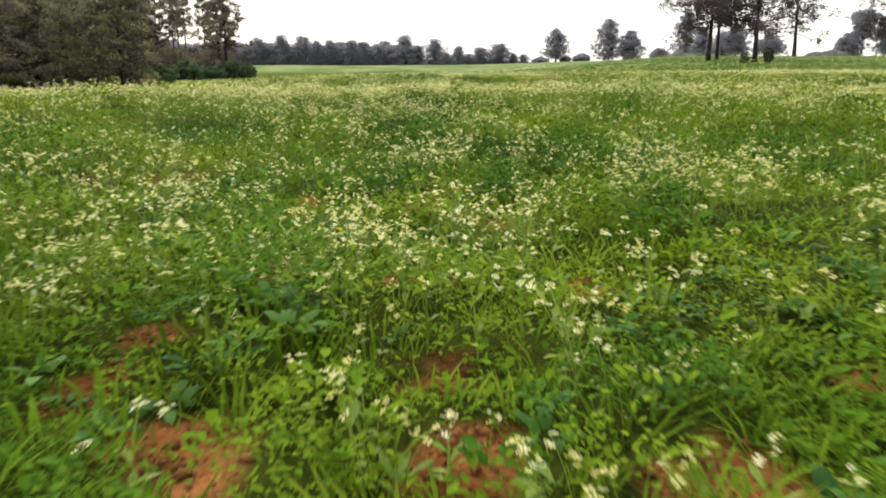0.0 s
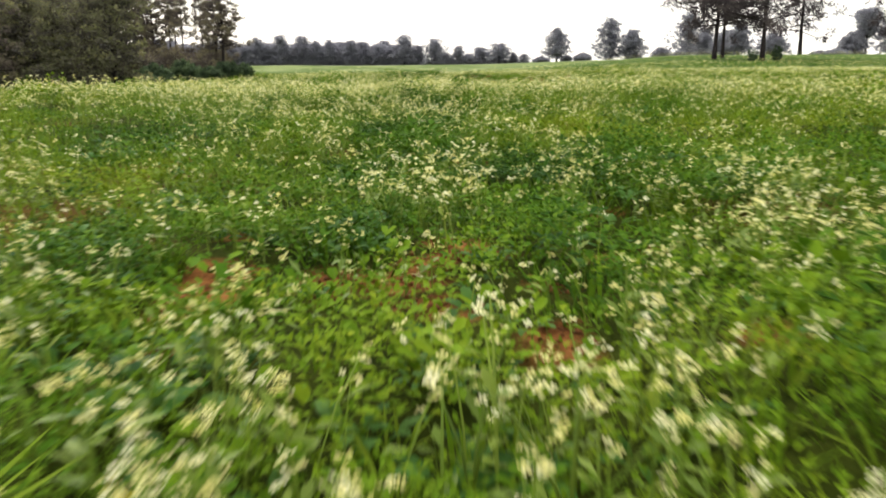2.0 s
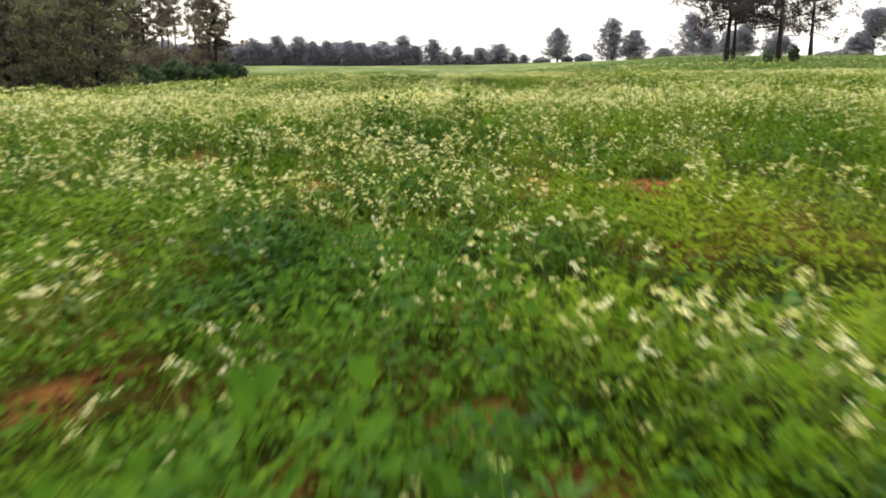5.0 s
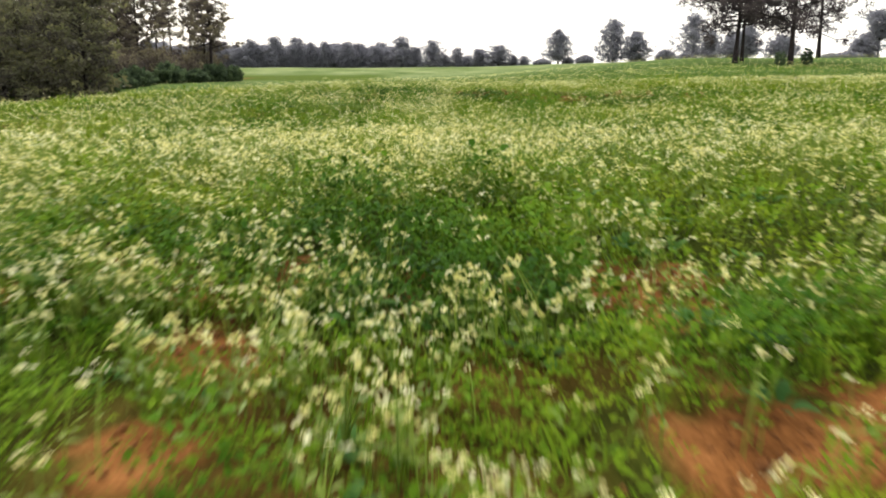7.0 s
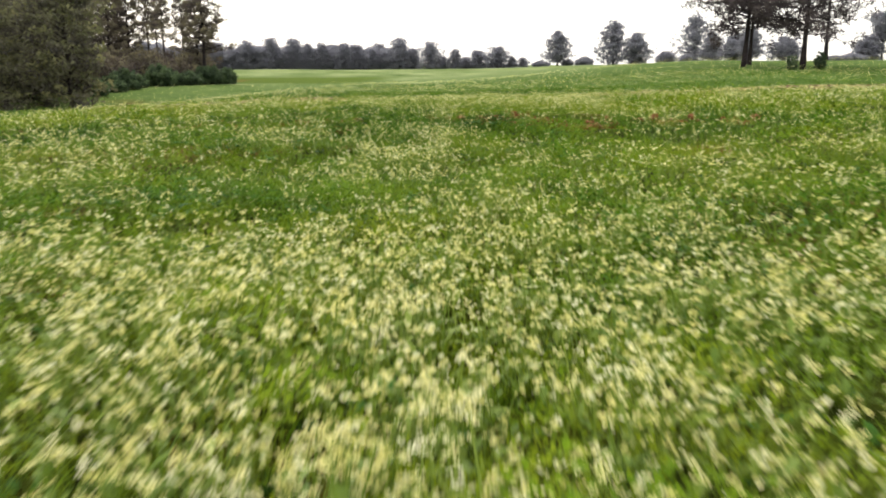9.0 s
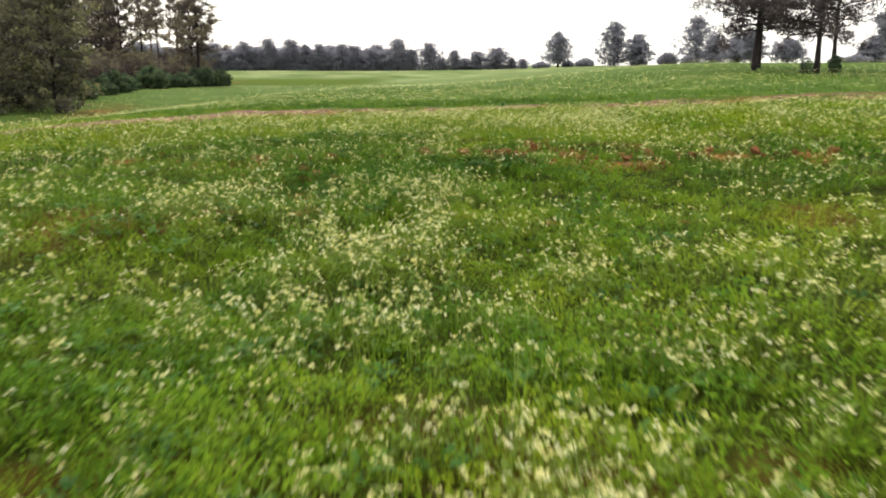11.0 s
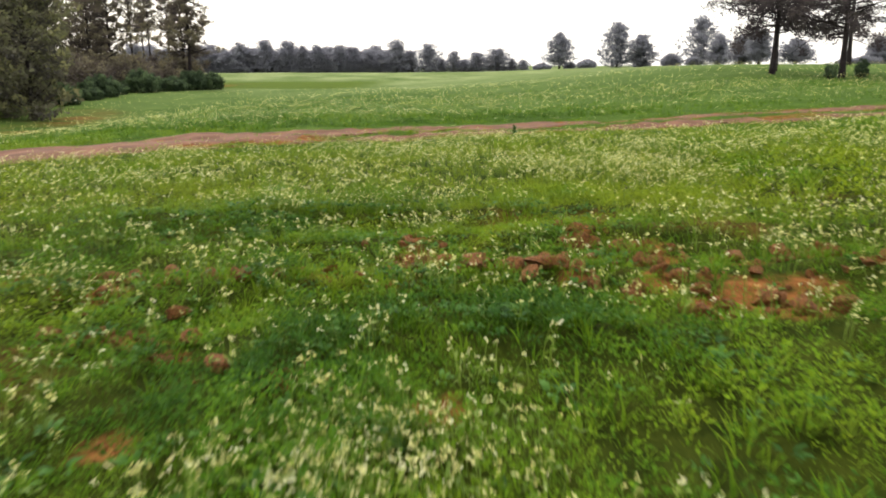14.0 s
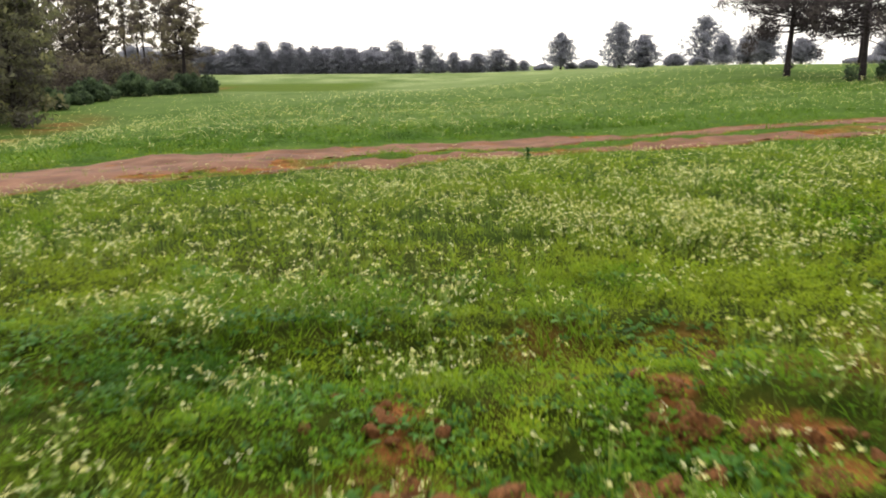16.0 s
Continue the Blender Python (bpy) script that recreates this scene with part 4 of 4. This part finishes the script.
def bush(name, height, width, r, leaf, per, material, label, n=16, loose=1.0):
    """A many-stemmed shrub with leaf clumps down to the ground."""
    rr = random.Random(int(r.integers(1 << 30)))
    root = new(name)
    tubes, centres, radii, counts = [], [], [], []
    for k in range(n):
        a, d = k * 2.4, width * 0.5 * math.sqrt((k + 0.5) / n)
        top = height * math.sqrt(max(0.1, 1 - (d / (width * 0.56)) ** 2)) * rr.uniform(0.7, 1.0)
        end = Vector((d * math.cos(a), d * math.sin(a), top * 0.8))
        tubes.append(tri_tube([(0.2 * d * math.cos(a), 0.2 * d * math.sin(a), -0.1), (0.7 * end.x, 0.7 * end.y, 0.5 * end.z), end], [0.05 * height ** 0.5, 0.03, 0.01], 4))
        for u in (0.35, 0.65, 0.95):
            q = min(width, height) * rr.uniform(0.16, 0.27) * loose
            centres.append((end.x * (0.75 + 0.3 * u), end.y * (0.75 + 0.3 * u), top * u * 0.95)), radii.append(q), counts.append(int(per * rr.uniform(0.7, 1.3)))
    tv, tf = gather(tubes)
    part("trunk", make_mesh("trunk", tv, tf, BARK, True), root)
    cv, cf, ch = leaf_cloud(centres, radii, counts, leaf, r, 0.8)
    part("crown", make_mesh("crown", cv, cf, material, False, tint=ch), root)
    return tagged(root, label, "bush")


def stand_at(ob, x, y, turn=0.0, scale=1.0, sink=0.05):
    ob.matrix_basis = pose(x, y, float(ground_height(x, y)) - sink, 0, 0, turn) @ Matrix.Scale(scale, 4)
    return ob


tr = np.random.default_rng(21)


def right_pines():
    label = "tall open pine with a bare dark trunk and ragged needle clumps"
    stand_at(tree("pine_tree", 17, 6.8, 0.19, tr, 0.12, 0.58, 84, BACKLIT_NEEDLE, label, 0.21, 110, "ragged"), 28.7, 79.4, 20)
    stand_at(tree("pine_tree", 18, 6.4, 0.17, tr, 0.12, 0.58, 84, BACKLIT_NEEDLE, label, 0.19, 110, "ragged", lean=0.006), 30.2, 71.7, 130)
    stand_at(tree("pine_tree", 17, 5.0, 0.21, tr, 0.15, 0.65, 95, BACKLIT_NEEDLE, "slim open pine behind the larger pines", 0.17, 66, "ragged"), 32.4, 87, 70)
    stand_at(tree("pine_tree", 18, 7.4, 0.17, tr, 0.17, 0.65, 55, BACKLIT_NEEDLE, "slim pine with long drooping side branches", 0.26, 66, "ragged"), 52.7, 111.7, 200)
    stand_at(tree("pine_tree", 15, 5.6, 0.2, tr, 0.2, 0.9, 70, BACKLIT_NEEDLE, "broad pine at the side of the field", 0.22, 50, "ragged"), 66.5, 110, 80)
    stand_at(bush("bush", 1.6, 0.8, tr, 0.09, 34, BUSH, "small dark bush at the foot of a pine", 12), 31.2, 71.0)
    stand_at(bush("bush", 1.4, 0.9, tr, 0.08, 22, BUSH, "young green bush beside the pines", 9), 28.9, 70.8)


def far_trees():
    far = "lone pine far across the field, crown paled as by haze"
    for x, y, h, w, first, kind in ((35.6, 214, 8.6, 4.3, 0.10, "dome"), (48.1, 206, 10.4, 5.2, 0.05, "dome"), (52.8, 202, 7.2, 4.1, 0.04, "dome"),
                                    (69.3, 209, 11.5, 6.0, 0.03, "dome"), (70.6, 200, 6.3, 3.4, 0.04, "dome"), (71.9, 190, 5.7, 3.9, 0.04, "dome"), (71.3, 180, 6.8, 3.4, 0.14, "dome"),
                                    (79.1, 180, 4.6, 4.4, 0.12, "dome"), (97.5, 180, 5.0, 3.9, 0.06, "dome"), (100.5, 180, 10.0, 3.6, 0.42, "round"), (107, 182, 9.0, 4.0, 0.1, "dome")):
        t = tree("pine_tree" if kind == "dome" else "tree", h, w, first, tr, 0.2, 0.75, 26, HAZED_LEAF, far if kind == "dome" else "lone rounded tree far across the field", 0.24, 140, kind)
        stand_at(t, x, y, tr.uniform(0, 360))
    for x, y, h, w in ((33.9, 230, 1.7, 4.8), (44.3, 222, 2.2, 4.6), (64.2, 215, 3.1, 4.4), (64.6, 200, 2.0, 3.0), (38.6, 216, 1.5, 2.6), (57.5, 216, 1.2, 3.6),
                       (92.0, 176, 1.6, 5.6), (88.0, 176, 1.2, 4.0)):
        stand_at(bush("bush", h, w, tr, 0.22, 60, HAZED_LEAF, "rounded bush far across the field", 26, 1.5), x, y)


WOOD_EDGE = [(-59.1, 284, 8.4, 4.6), (-50.9, 284, 9.3, 4.2), (-43.8, 286, 9.2, 4.4), (-38.5, 284, 7.6, 3.6), (-33.5, 284, 8.0, 3.8), (-30.1, 290, 7.8, 3.4), (-26.1, 284, 7.6, 3.6),
             (-22.4, 288, 7.3, 3.6), (-16.4, 284, 7.2, 3.8), (-12.4, 284, 6.2, 3.2), (-7.1, 282, 9.7, 4.4), (-2.2, 284, 6.0, 3.0), (3.7, 278, 7.8, 4.0), (8.0, 280, 4.5, 2.8),
             (11.7, 276, 6.5, 3.0), (15.5, 280, 3.8, 3.0), (19.4, 276, 5.2, 3.6), (25.5, 272, 6.1, 4.7), (30.6, 272, 3.9, 2.3), (33.7, 268, 3.4, 2.4)]


def far_wood():
    """The belt of trees behind the field, which thins out into single domed trees."""
    kinds = [tree("tree", 10, 4, 0.02, tr, 0.24, 1.05, 26, HAZED_LEAF, "tree in the dark wood along the far edge of the field", 0.22, 120, "dome") for _ in range(5)]
    count = 0

    def put(x, y, h, w):
        nonlocal count
        m = pose(x, y, float(ground_height(x, y)) - 0.05, 0, 0, tr.uniform(0, 360)) @ Matrix.Diagonal((w / 3.7, w / 3.7, h / 8.9, 1))
        if count < 5:
            kinds[count].matrix_basis = m
            tagged(kinds[count], group="far wood")
        else:
            tagged(copy_thing(kinds[count % 5], m), group="far wood")
        count += 1

    for row in WOOD_EDGE:
        put(*row)
    for y0, low, high, x1 in ((286, 6.4, 8.6, -62), (298, 7.0, 8.4, -12), (291, 6.2, 7.4, -8), (288, 5.4, 6.6, -4)):
        x = -98.0
        while x < x1:
            put(x, y0 + tr.uniform(-3, 3), tr.uniform(low, high), tr.uniform(3.4, 4.8))
            x += 3.9 * tr.uniform(0.75, 1.25)


def left_wood():
    """The wood along the field, with bushes at its edge."""
    label = "tall pine in the dark wood beside the field"
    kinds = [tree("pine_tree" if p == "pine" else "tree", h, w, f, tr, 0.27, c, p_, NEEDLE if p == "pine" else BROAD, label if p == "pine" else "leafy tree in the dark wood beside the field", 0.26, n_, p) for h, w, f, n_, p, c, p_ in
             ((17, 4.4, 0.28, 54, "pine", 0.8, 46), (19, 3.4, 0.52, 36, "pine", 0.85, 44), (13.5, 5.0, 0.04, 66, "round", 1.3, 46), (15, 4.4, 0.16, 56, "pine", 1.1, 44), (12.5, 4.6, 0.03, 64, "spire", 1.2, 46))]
    used = set()

    def put(k, x, y, s):
        m = pose(x, y, float(ground_height(x, y)) - 0.05, 0, 0, tr.uniform(0, 360)) @ Matrix.Scale(s, 4)
        if k in used:
            tagged(copy_thing(kinds[k], m), group="trees of the wood")
        else:
            used.add(k)
            kinds[k].matrix_basis = m
            tagged(kinds[k], group="trees of the wood")

    for x, y, k, s in ((-31.6, 83, 2, 0.82), (-36, 80, 4, 0.8), (-36, 87, 4, 0.75), (-38.5, 93, 2, 0.8), (-43, 90, 2, 0.95), (-46, 84, 2, 1.0), (-50, 88, 3, 1.05), (-43, 98, 2, 0.95), (-48, 96, 4, 1.1), (-54, 92, 2, 1.1),
                       (-43.5, 106, 4, 1.0), (-47, 104, 2, 1.1), (-52, 102, 2, 1.2), (-58, 98, 3, 1.2), (-46, 116, 2, 1.0), (-49, 112, 3, 1.1), (-54, 109, 2, 1.2),
                       (-51, 126, 2, 1.0), (-50, 141, 3, 1.1), (-46.5, 139, 0, 1.0), (-35.6, 142, 0, 1.12), (-38.5, 150, 0, 1.05), (-43, 156, 1, 0.9), (-49, 142, 4, 0.6), (-56, 124, 2, 1.0),
                       (-60, 116, 2, 1.1), (-64, 106, 2, 1.15), (-50, 168, 1, 1.0), (-54, 176, 1, 1.0), (-58, 152, 0, 1.0), (-53, 150, 0, 0.95), (-47, 150, 1, 0.9), (-62, 140, 0, 1.1),
                       (-68, 118, 2, 1.1), (-46, 77, 2, 1.0), (-52, 80, 4, 1.15), (-42, 77, 3, 0.9),
                       (-58, 84, 2, 1.1), (-66, 92, 2, 1.15), (-50, 71, 3, 1.0), (-74, 104, 2, 1.15), (-60, 136, 3, 1.0), (-66, 130, 2, 1.05), (-58, 150, 4, 0.6), (-52, 155, 2, 0.5)):
        put(k, x, y, s)
    shrubs = {}
    for x, y, h, w in ((-31.6, 139, 2.7, 3.8), (-33.4, 136, 3.4, 4.0), (-35.6, 132, 2.2, 4.2), (-37.8, 127, 3.3, 4.6), (-39, 120, 1.7, 3.6), (-38, 113, 2.8, 4.4), (-37.2, 108, 1.5, 2.8),
                       (-37.6, 102, 2.4, 3.6), (-44, 124, 5.0, 7.0), (-46, 110, 4.6, 6.5), (-43, 95, 2.8, 5.0), (-48, 118, 5.0, 7.5), (-42, 134, 5.6, 7.5), (-39, 140, 5.0, 6.0),
                       (-47, 133, 6.0, 8.0), (-52, 140, 6.2, 8.5), (-46, 152, 6.0, 8.0), (-40, 152, 6.4, 7.5)):
        low = h < 3.5
        key = (low, len(shrubs) % 3 if len([q for q in shrubs if q[0] == low]) < 3 else int(tr.integers(3)))
        m = pose(x, y, float(ground_height(x, y)) - 0.05, 0, 0, tr.uniform(0, 360))
        if key not in shrubs:
            tall, wide = (2.6, 5.0) if low else (5.6, 7.5)
            shrubs[key] = (bush("bush", tall, wide, tr, 0.20, 75, BUSH if low else NEEDLE, "dense green bush at the edge of the wood" if low else "tall dark thicket inside the wood", 26), tall, wide)
            ob, tall, wide = shrubs[key]
            ob.matrix_basis = m @ Matrix.Diagonal((w / wide, w / wide, h / tall, 1))
        else:
            ob, tall, wide = shrubs[key]
            made = copy_thing(ob, m)
            made.matrix_basis = m @ Matrix.Diagonal((w / wide, w / wide, h / tall, 1))


right_pines()
far_trees()
far_wood()
left_wood()


# ---- clods of turned earth in the ploughed strip ----
def clods():
    r = random.Random(31)
    kinds = []
    for k in range(7):
        bm = bmesh.new()
        bmesh.ops.create_icosphere(bm, subdivisions=2, radius=1.0)
        off = Vector((k * 7.3, 1.7, 3.1))
        for v in bm.verts:
            n = noise.noise(v.co * 0.9 + off) * 0.6 + noise.noise(v.co * 2.3 + off) * 0.5
            v.co = v.co * (1 + n)
            v.co.z *= 0.62
        for _ in range(10):
            cut = Vector((r.gauss(0, 1), r.gauss(0, 1), r.gauss(0.2, 0.8))).normalized()
            depth = r.uniform(0.38, 0.66) * (0.75 if abs(cut.z) > 0.6 else 1.0)
            for v in bm.verts:
                over = v.co.dot(cut) - depth
                if over > 0:
                    v.co -= cut * over * 0.92
        me = bpy.data.meshes.new("soil_clod")
        bm.to_mesh(me)
        bm.free()
        me.materials.append(SOIL)
        kinds.append(me)
    spots = SOIL_STRIP + [(a, b, q) for a, b, q in SOIL_FAR_SIDE if b > 20.4]
    for n in range(290):
        a, b, q = spots[n % len(spots)]
        x, y = a + r.gauss(0, 0.8) * (q + 0.12), b + r.gauss(0, 0.6) * (q + 0.12)
        size = min(0.11, 0.03 + r.expovariate(34)) * (1.0 if a > 0.4 else 0.75)
        ob = new("soil_clod", kinds[n % 7])
        ob.matrix_basis = pose(x, y, float(ground_height(x, y)) + size * 0.5, r.uniform(-25, 25), r.uniform(-25, 25), r.uniform(0, 360)) @ Matrix.Diagonal((size * r.uniform(0.8, 1.4), size, size * r.uniform(0.8, 1.2), 1))
        tagged(ob, "rough clod of turned red-brown earth" if size < 0.075 else "large rough clod of turned red-brown earth", "clod", "clods in the ploughed strip")



def crumbs():
    """Small crumbs of earth and dry bits in the bare spots."""
    r, rr = np.random.default_rng(33), random.Random(33)
    kinds = []
    for k in range(6):
        s = Shape()
        c = [Vector((rr.uniform(0.7, 1.2) * a, rr.uniform(0.7, 1.2) * b, rr.uniform(0.6, 1.0) * d)) for a, b, d in ((1, 0, 0), (0, 1, 0), (-1, 0, 0), (0, -1, 0), (0, 0, 1), (0, 0, -0.5))]
        s.v, s.h = [tuple(p) for p in c], [0.0] * 6
        s.f = [(0, 1, 4), (1, 2, 4), (2, 3, 4), (3, 0, 4), (1, 0, 5), (2, 1, 5), (3, 2, 5), (0, 3, 5)]
        kinds.append(s.arrays())
    xs, ys = [], []
    for a, b, q in SOIL_SPOTS:
        n = int(40 + 700 * q * q)
        xs.append(a + r.normal(0, 0.62 * q, n))
        ys.append(b + r.normal(0, 0.62 * q, n))
    n = 700
    tx = r.uniform(-8, 18, n)
    xs.append(tx)
    ys.append(track_middle(tx) + r.uniform(-2.3, 2.4, n))
    x, y = np.concatenate(xs), np.concatenate(ys)
    size = np.minimum(0.018, 0.003 + r.exponential(0.004, len(x))) * np.where(y > 30, 0.9, 1.0)
    stuff("soil_crumbs", [scatter(kinds, x, y, ground_height(x, y) + size * 0.2, size, np.full(len(x), 0.5), r)], SOIL, "small crumbs of red earth on the bare soil", "soil")


clods()
crumbs()


# ---- single radish plants beside the camera's way ----
def radish_plants():
    r = random.Random(41)
    blooms = []
    for k in range(6):
        s = Shape()
        s.flower((0, 0, 0), 0, 0, 0.008 * r.uniform(0.85, 1.15), 4)
        v, f, h = s.arrays()
        blooms.append(make_mesh("flower", v, f, PETAL, False, tint=h + (k + 0.5) / 6))
    kinds = []
    for k in range(7):
        root = new("wild_radish_plant")
        for n in range(r.randint(4, 6)):
            s = Shape()
            size = r.uniform(0.045, 0.08)
            s.leaf((0, 0, 0.01), n * 2.4 + r.uniform(-0.4, 0.4), r.uniform(0.4, 1.1), size, size * r.uniform(0.38, 0.5), r.uniform(0.35, 0.8), 6, 0.0, 0.1)
            v, f, h = s.arrays()
            part("leaf", make_mesh("leaf", v, f, RADISH, True, tint=h + r.uniform(0.1, 0.7)), root)
        for n in range(r.randint(3, 5)):
            height, lean, a = r.uniform(0.14, 0.26), r.uniform(0.3, 0.75), r.uniform(0, 6.283)
            s = Shape()
            pts = [(lean * height * t * t * math.cos(a), lean * height * t * t * math.sin(a), height * t) for t in (0, 0.35, 0.7, 1.0)]
            s.tube(pts, (0.003, 0.0026, 0.002, 0.0012), 3)
            v, f, h = s.arrays()
            stalk = part("stalk", make_mesh("stalk", v, f, STEM, False, tint=h + r.uniform(0.2, 0.8)), root)
            for q in range(r.randint(4, 6)):
                b, d = q * 2.4 + r.uniform(-0.5, 0.5), r.uniform(0.004, 0.02)
                bloom = part("flower", blooms[r.randrange(6)], stalk, "cream four-petalled flower")
                bloom.matrix_basis = Matrix.Translation(Vector(pts[-1]) + Vector((d * math.cos(b), d * math.sin(b), r.uniform(-0.035, 0.01)))) @ Euler((r.uniform(-1, 1), r.uniform(-0.5, 0.5), r.uniform(0, 6.283))).to_matrix().to_4x4()
        kinds.append(tagged(root, "wild radish plant with cream flowers rooted in red soil", "plant", "wild radish plants"))
    g = np.random.default_rng(42)
    x, y = g.uniform(-1.4, 1.4, 4000), 1.3 + 23.0 * g.random(4000)
    ok = (g.random(4000) < np.clip(blossom(x, y) + 0.1, 0, 1) * (0.2 + 0.8 * grows(x, y))) & (np.abs(x) < 0.6 * y)
    for n, (a, b) in enumerate(list(zip(x[ok], y[ok]))[:170]):
        m = pose(a, b, float(ground_height(a, b)) - 0.005, 0, 0, r.uniform(0, 360)) @ Matrix.Scale(r.uniform(0.8, 1.2), 4)
        if n < 7:
            kinds[n].matrix_basis = m
        else:
            copy_thing(kinds[n % 7], m)


radish_plants()


# ---- a few single plants ----
def yellow_flowers():
    for x, y in ((-0.24, 2.41), (-0.31, 2.10)):
        root = new("yellow_wildflower")
        z = float(ground_height(x, y))
        s = Shape()
        s.tube([(0, 0, 0), (0.01, 0, 0.08), (0.02, 0.01, 0.15)], (0.002, 0.0018, 0.0012), 3)
        v, f, h = s.arrays()
        part("stalk", make_mesh("stalk", v, f, STEM, False, tint=h + 0.5), root)
        s = Shape()
        s.flower((0.02, 0.01, 0.15), 0.7, 0.4, 0.012, 6)
        v, f, h = s.arrays()
        part("flower", make_mesh("flower", v, f, YELLOW, False, tint=h + 0.5), root, "bright yellow flower")
        root.matrix_basis = pose(x, y, z, 0, 0, x * 900)
        tagged(root, "small yellow wildflower among the weeds", "flower", "yellow wildflowers")


def tall_weed():
    rr = random.Random(55)
    root = new("weed_plant")
    s = Shape()
    s.tube([(0, 0, -0.02), (0.01, 0, 0.12), (0.0, 0.02, 0.24)], (0.006, 0.005, 0.003), 4)
    v, f, h = s.arrays()
    part("stalk", make_mesh("stalk", v, f, STEM, False, tint=h + 0.3), root)
    for k in range(22):
        s = Shape()
        size = rr.uniform(0.09, 0.16)
        s.leaf((0, 0, 0.01 + 0.01 * k), k * 2.4, rr.uniform(0.3, 1.2), size, size * 0.45, 0.4, 4)
        v, f, h = s.arrays()
        part("leaf", make_mesh("leaf", v, f, RADISH, False, tint=h + rr.uniform(0.0, 0.4)), root)
    root.matrix_basis = pose(2.57, 34.0, float(ground_height(2.57, 34.0)))
    tagged(root, "dark leafy weed standing alone beside the dirt track", "plant")


yellow_flowers()
tall_weed()
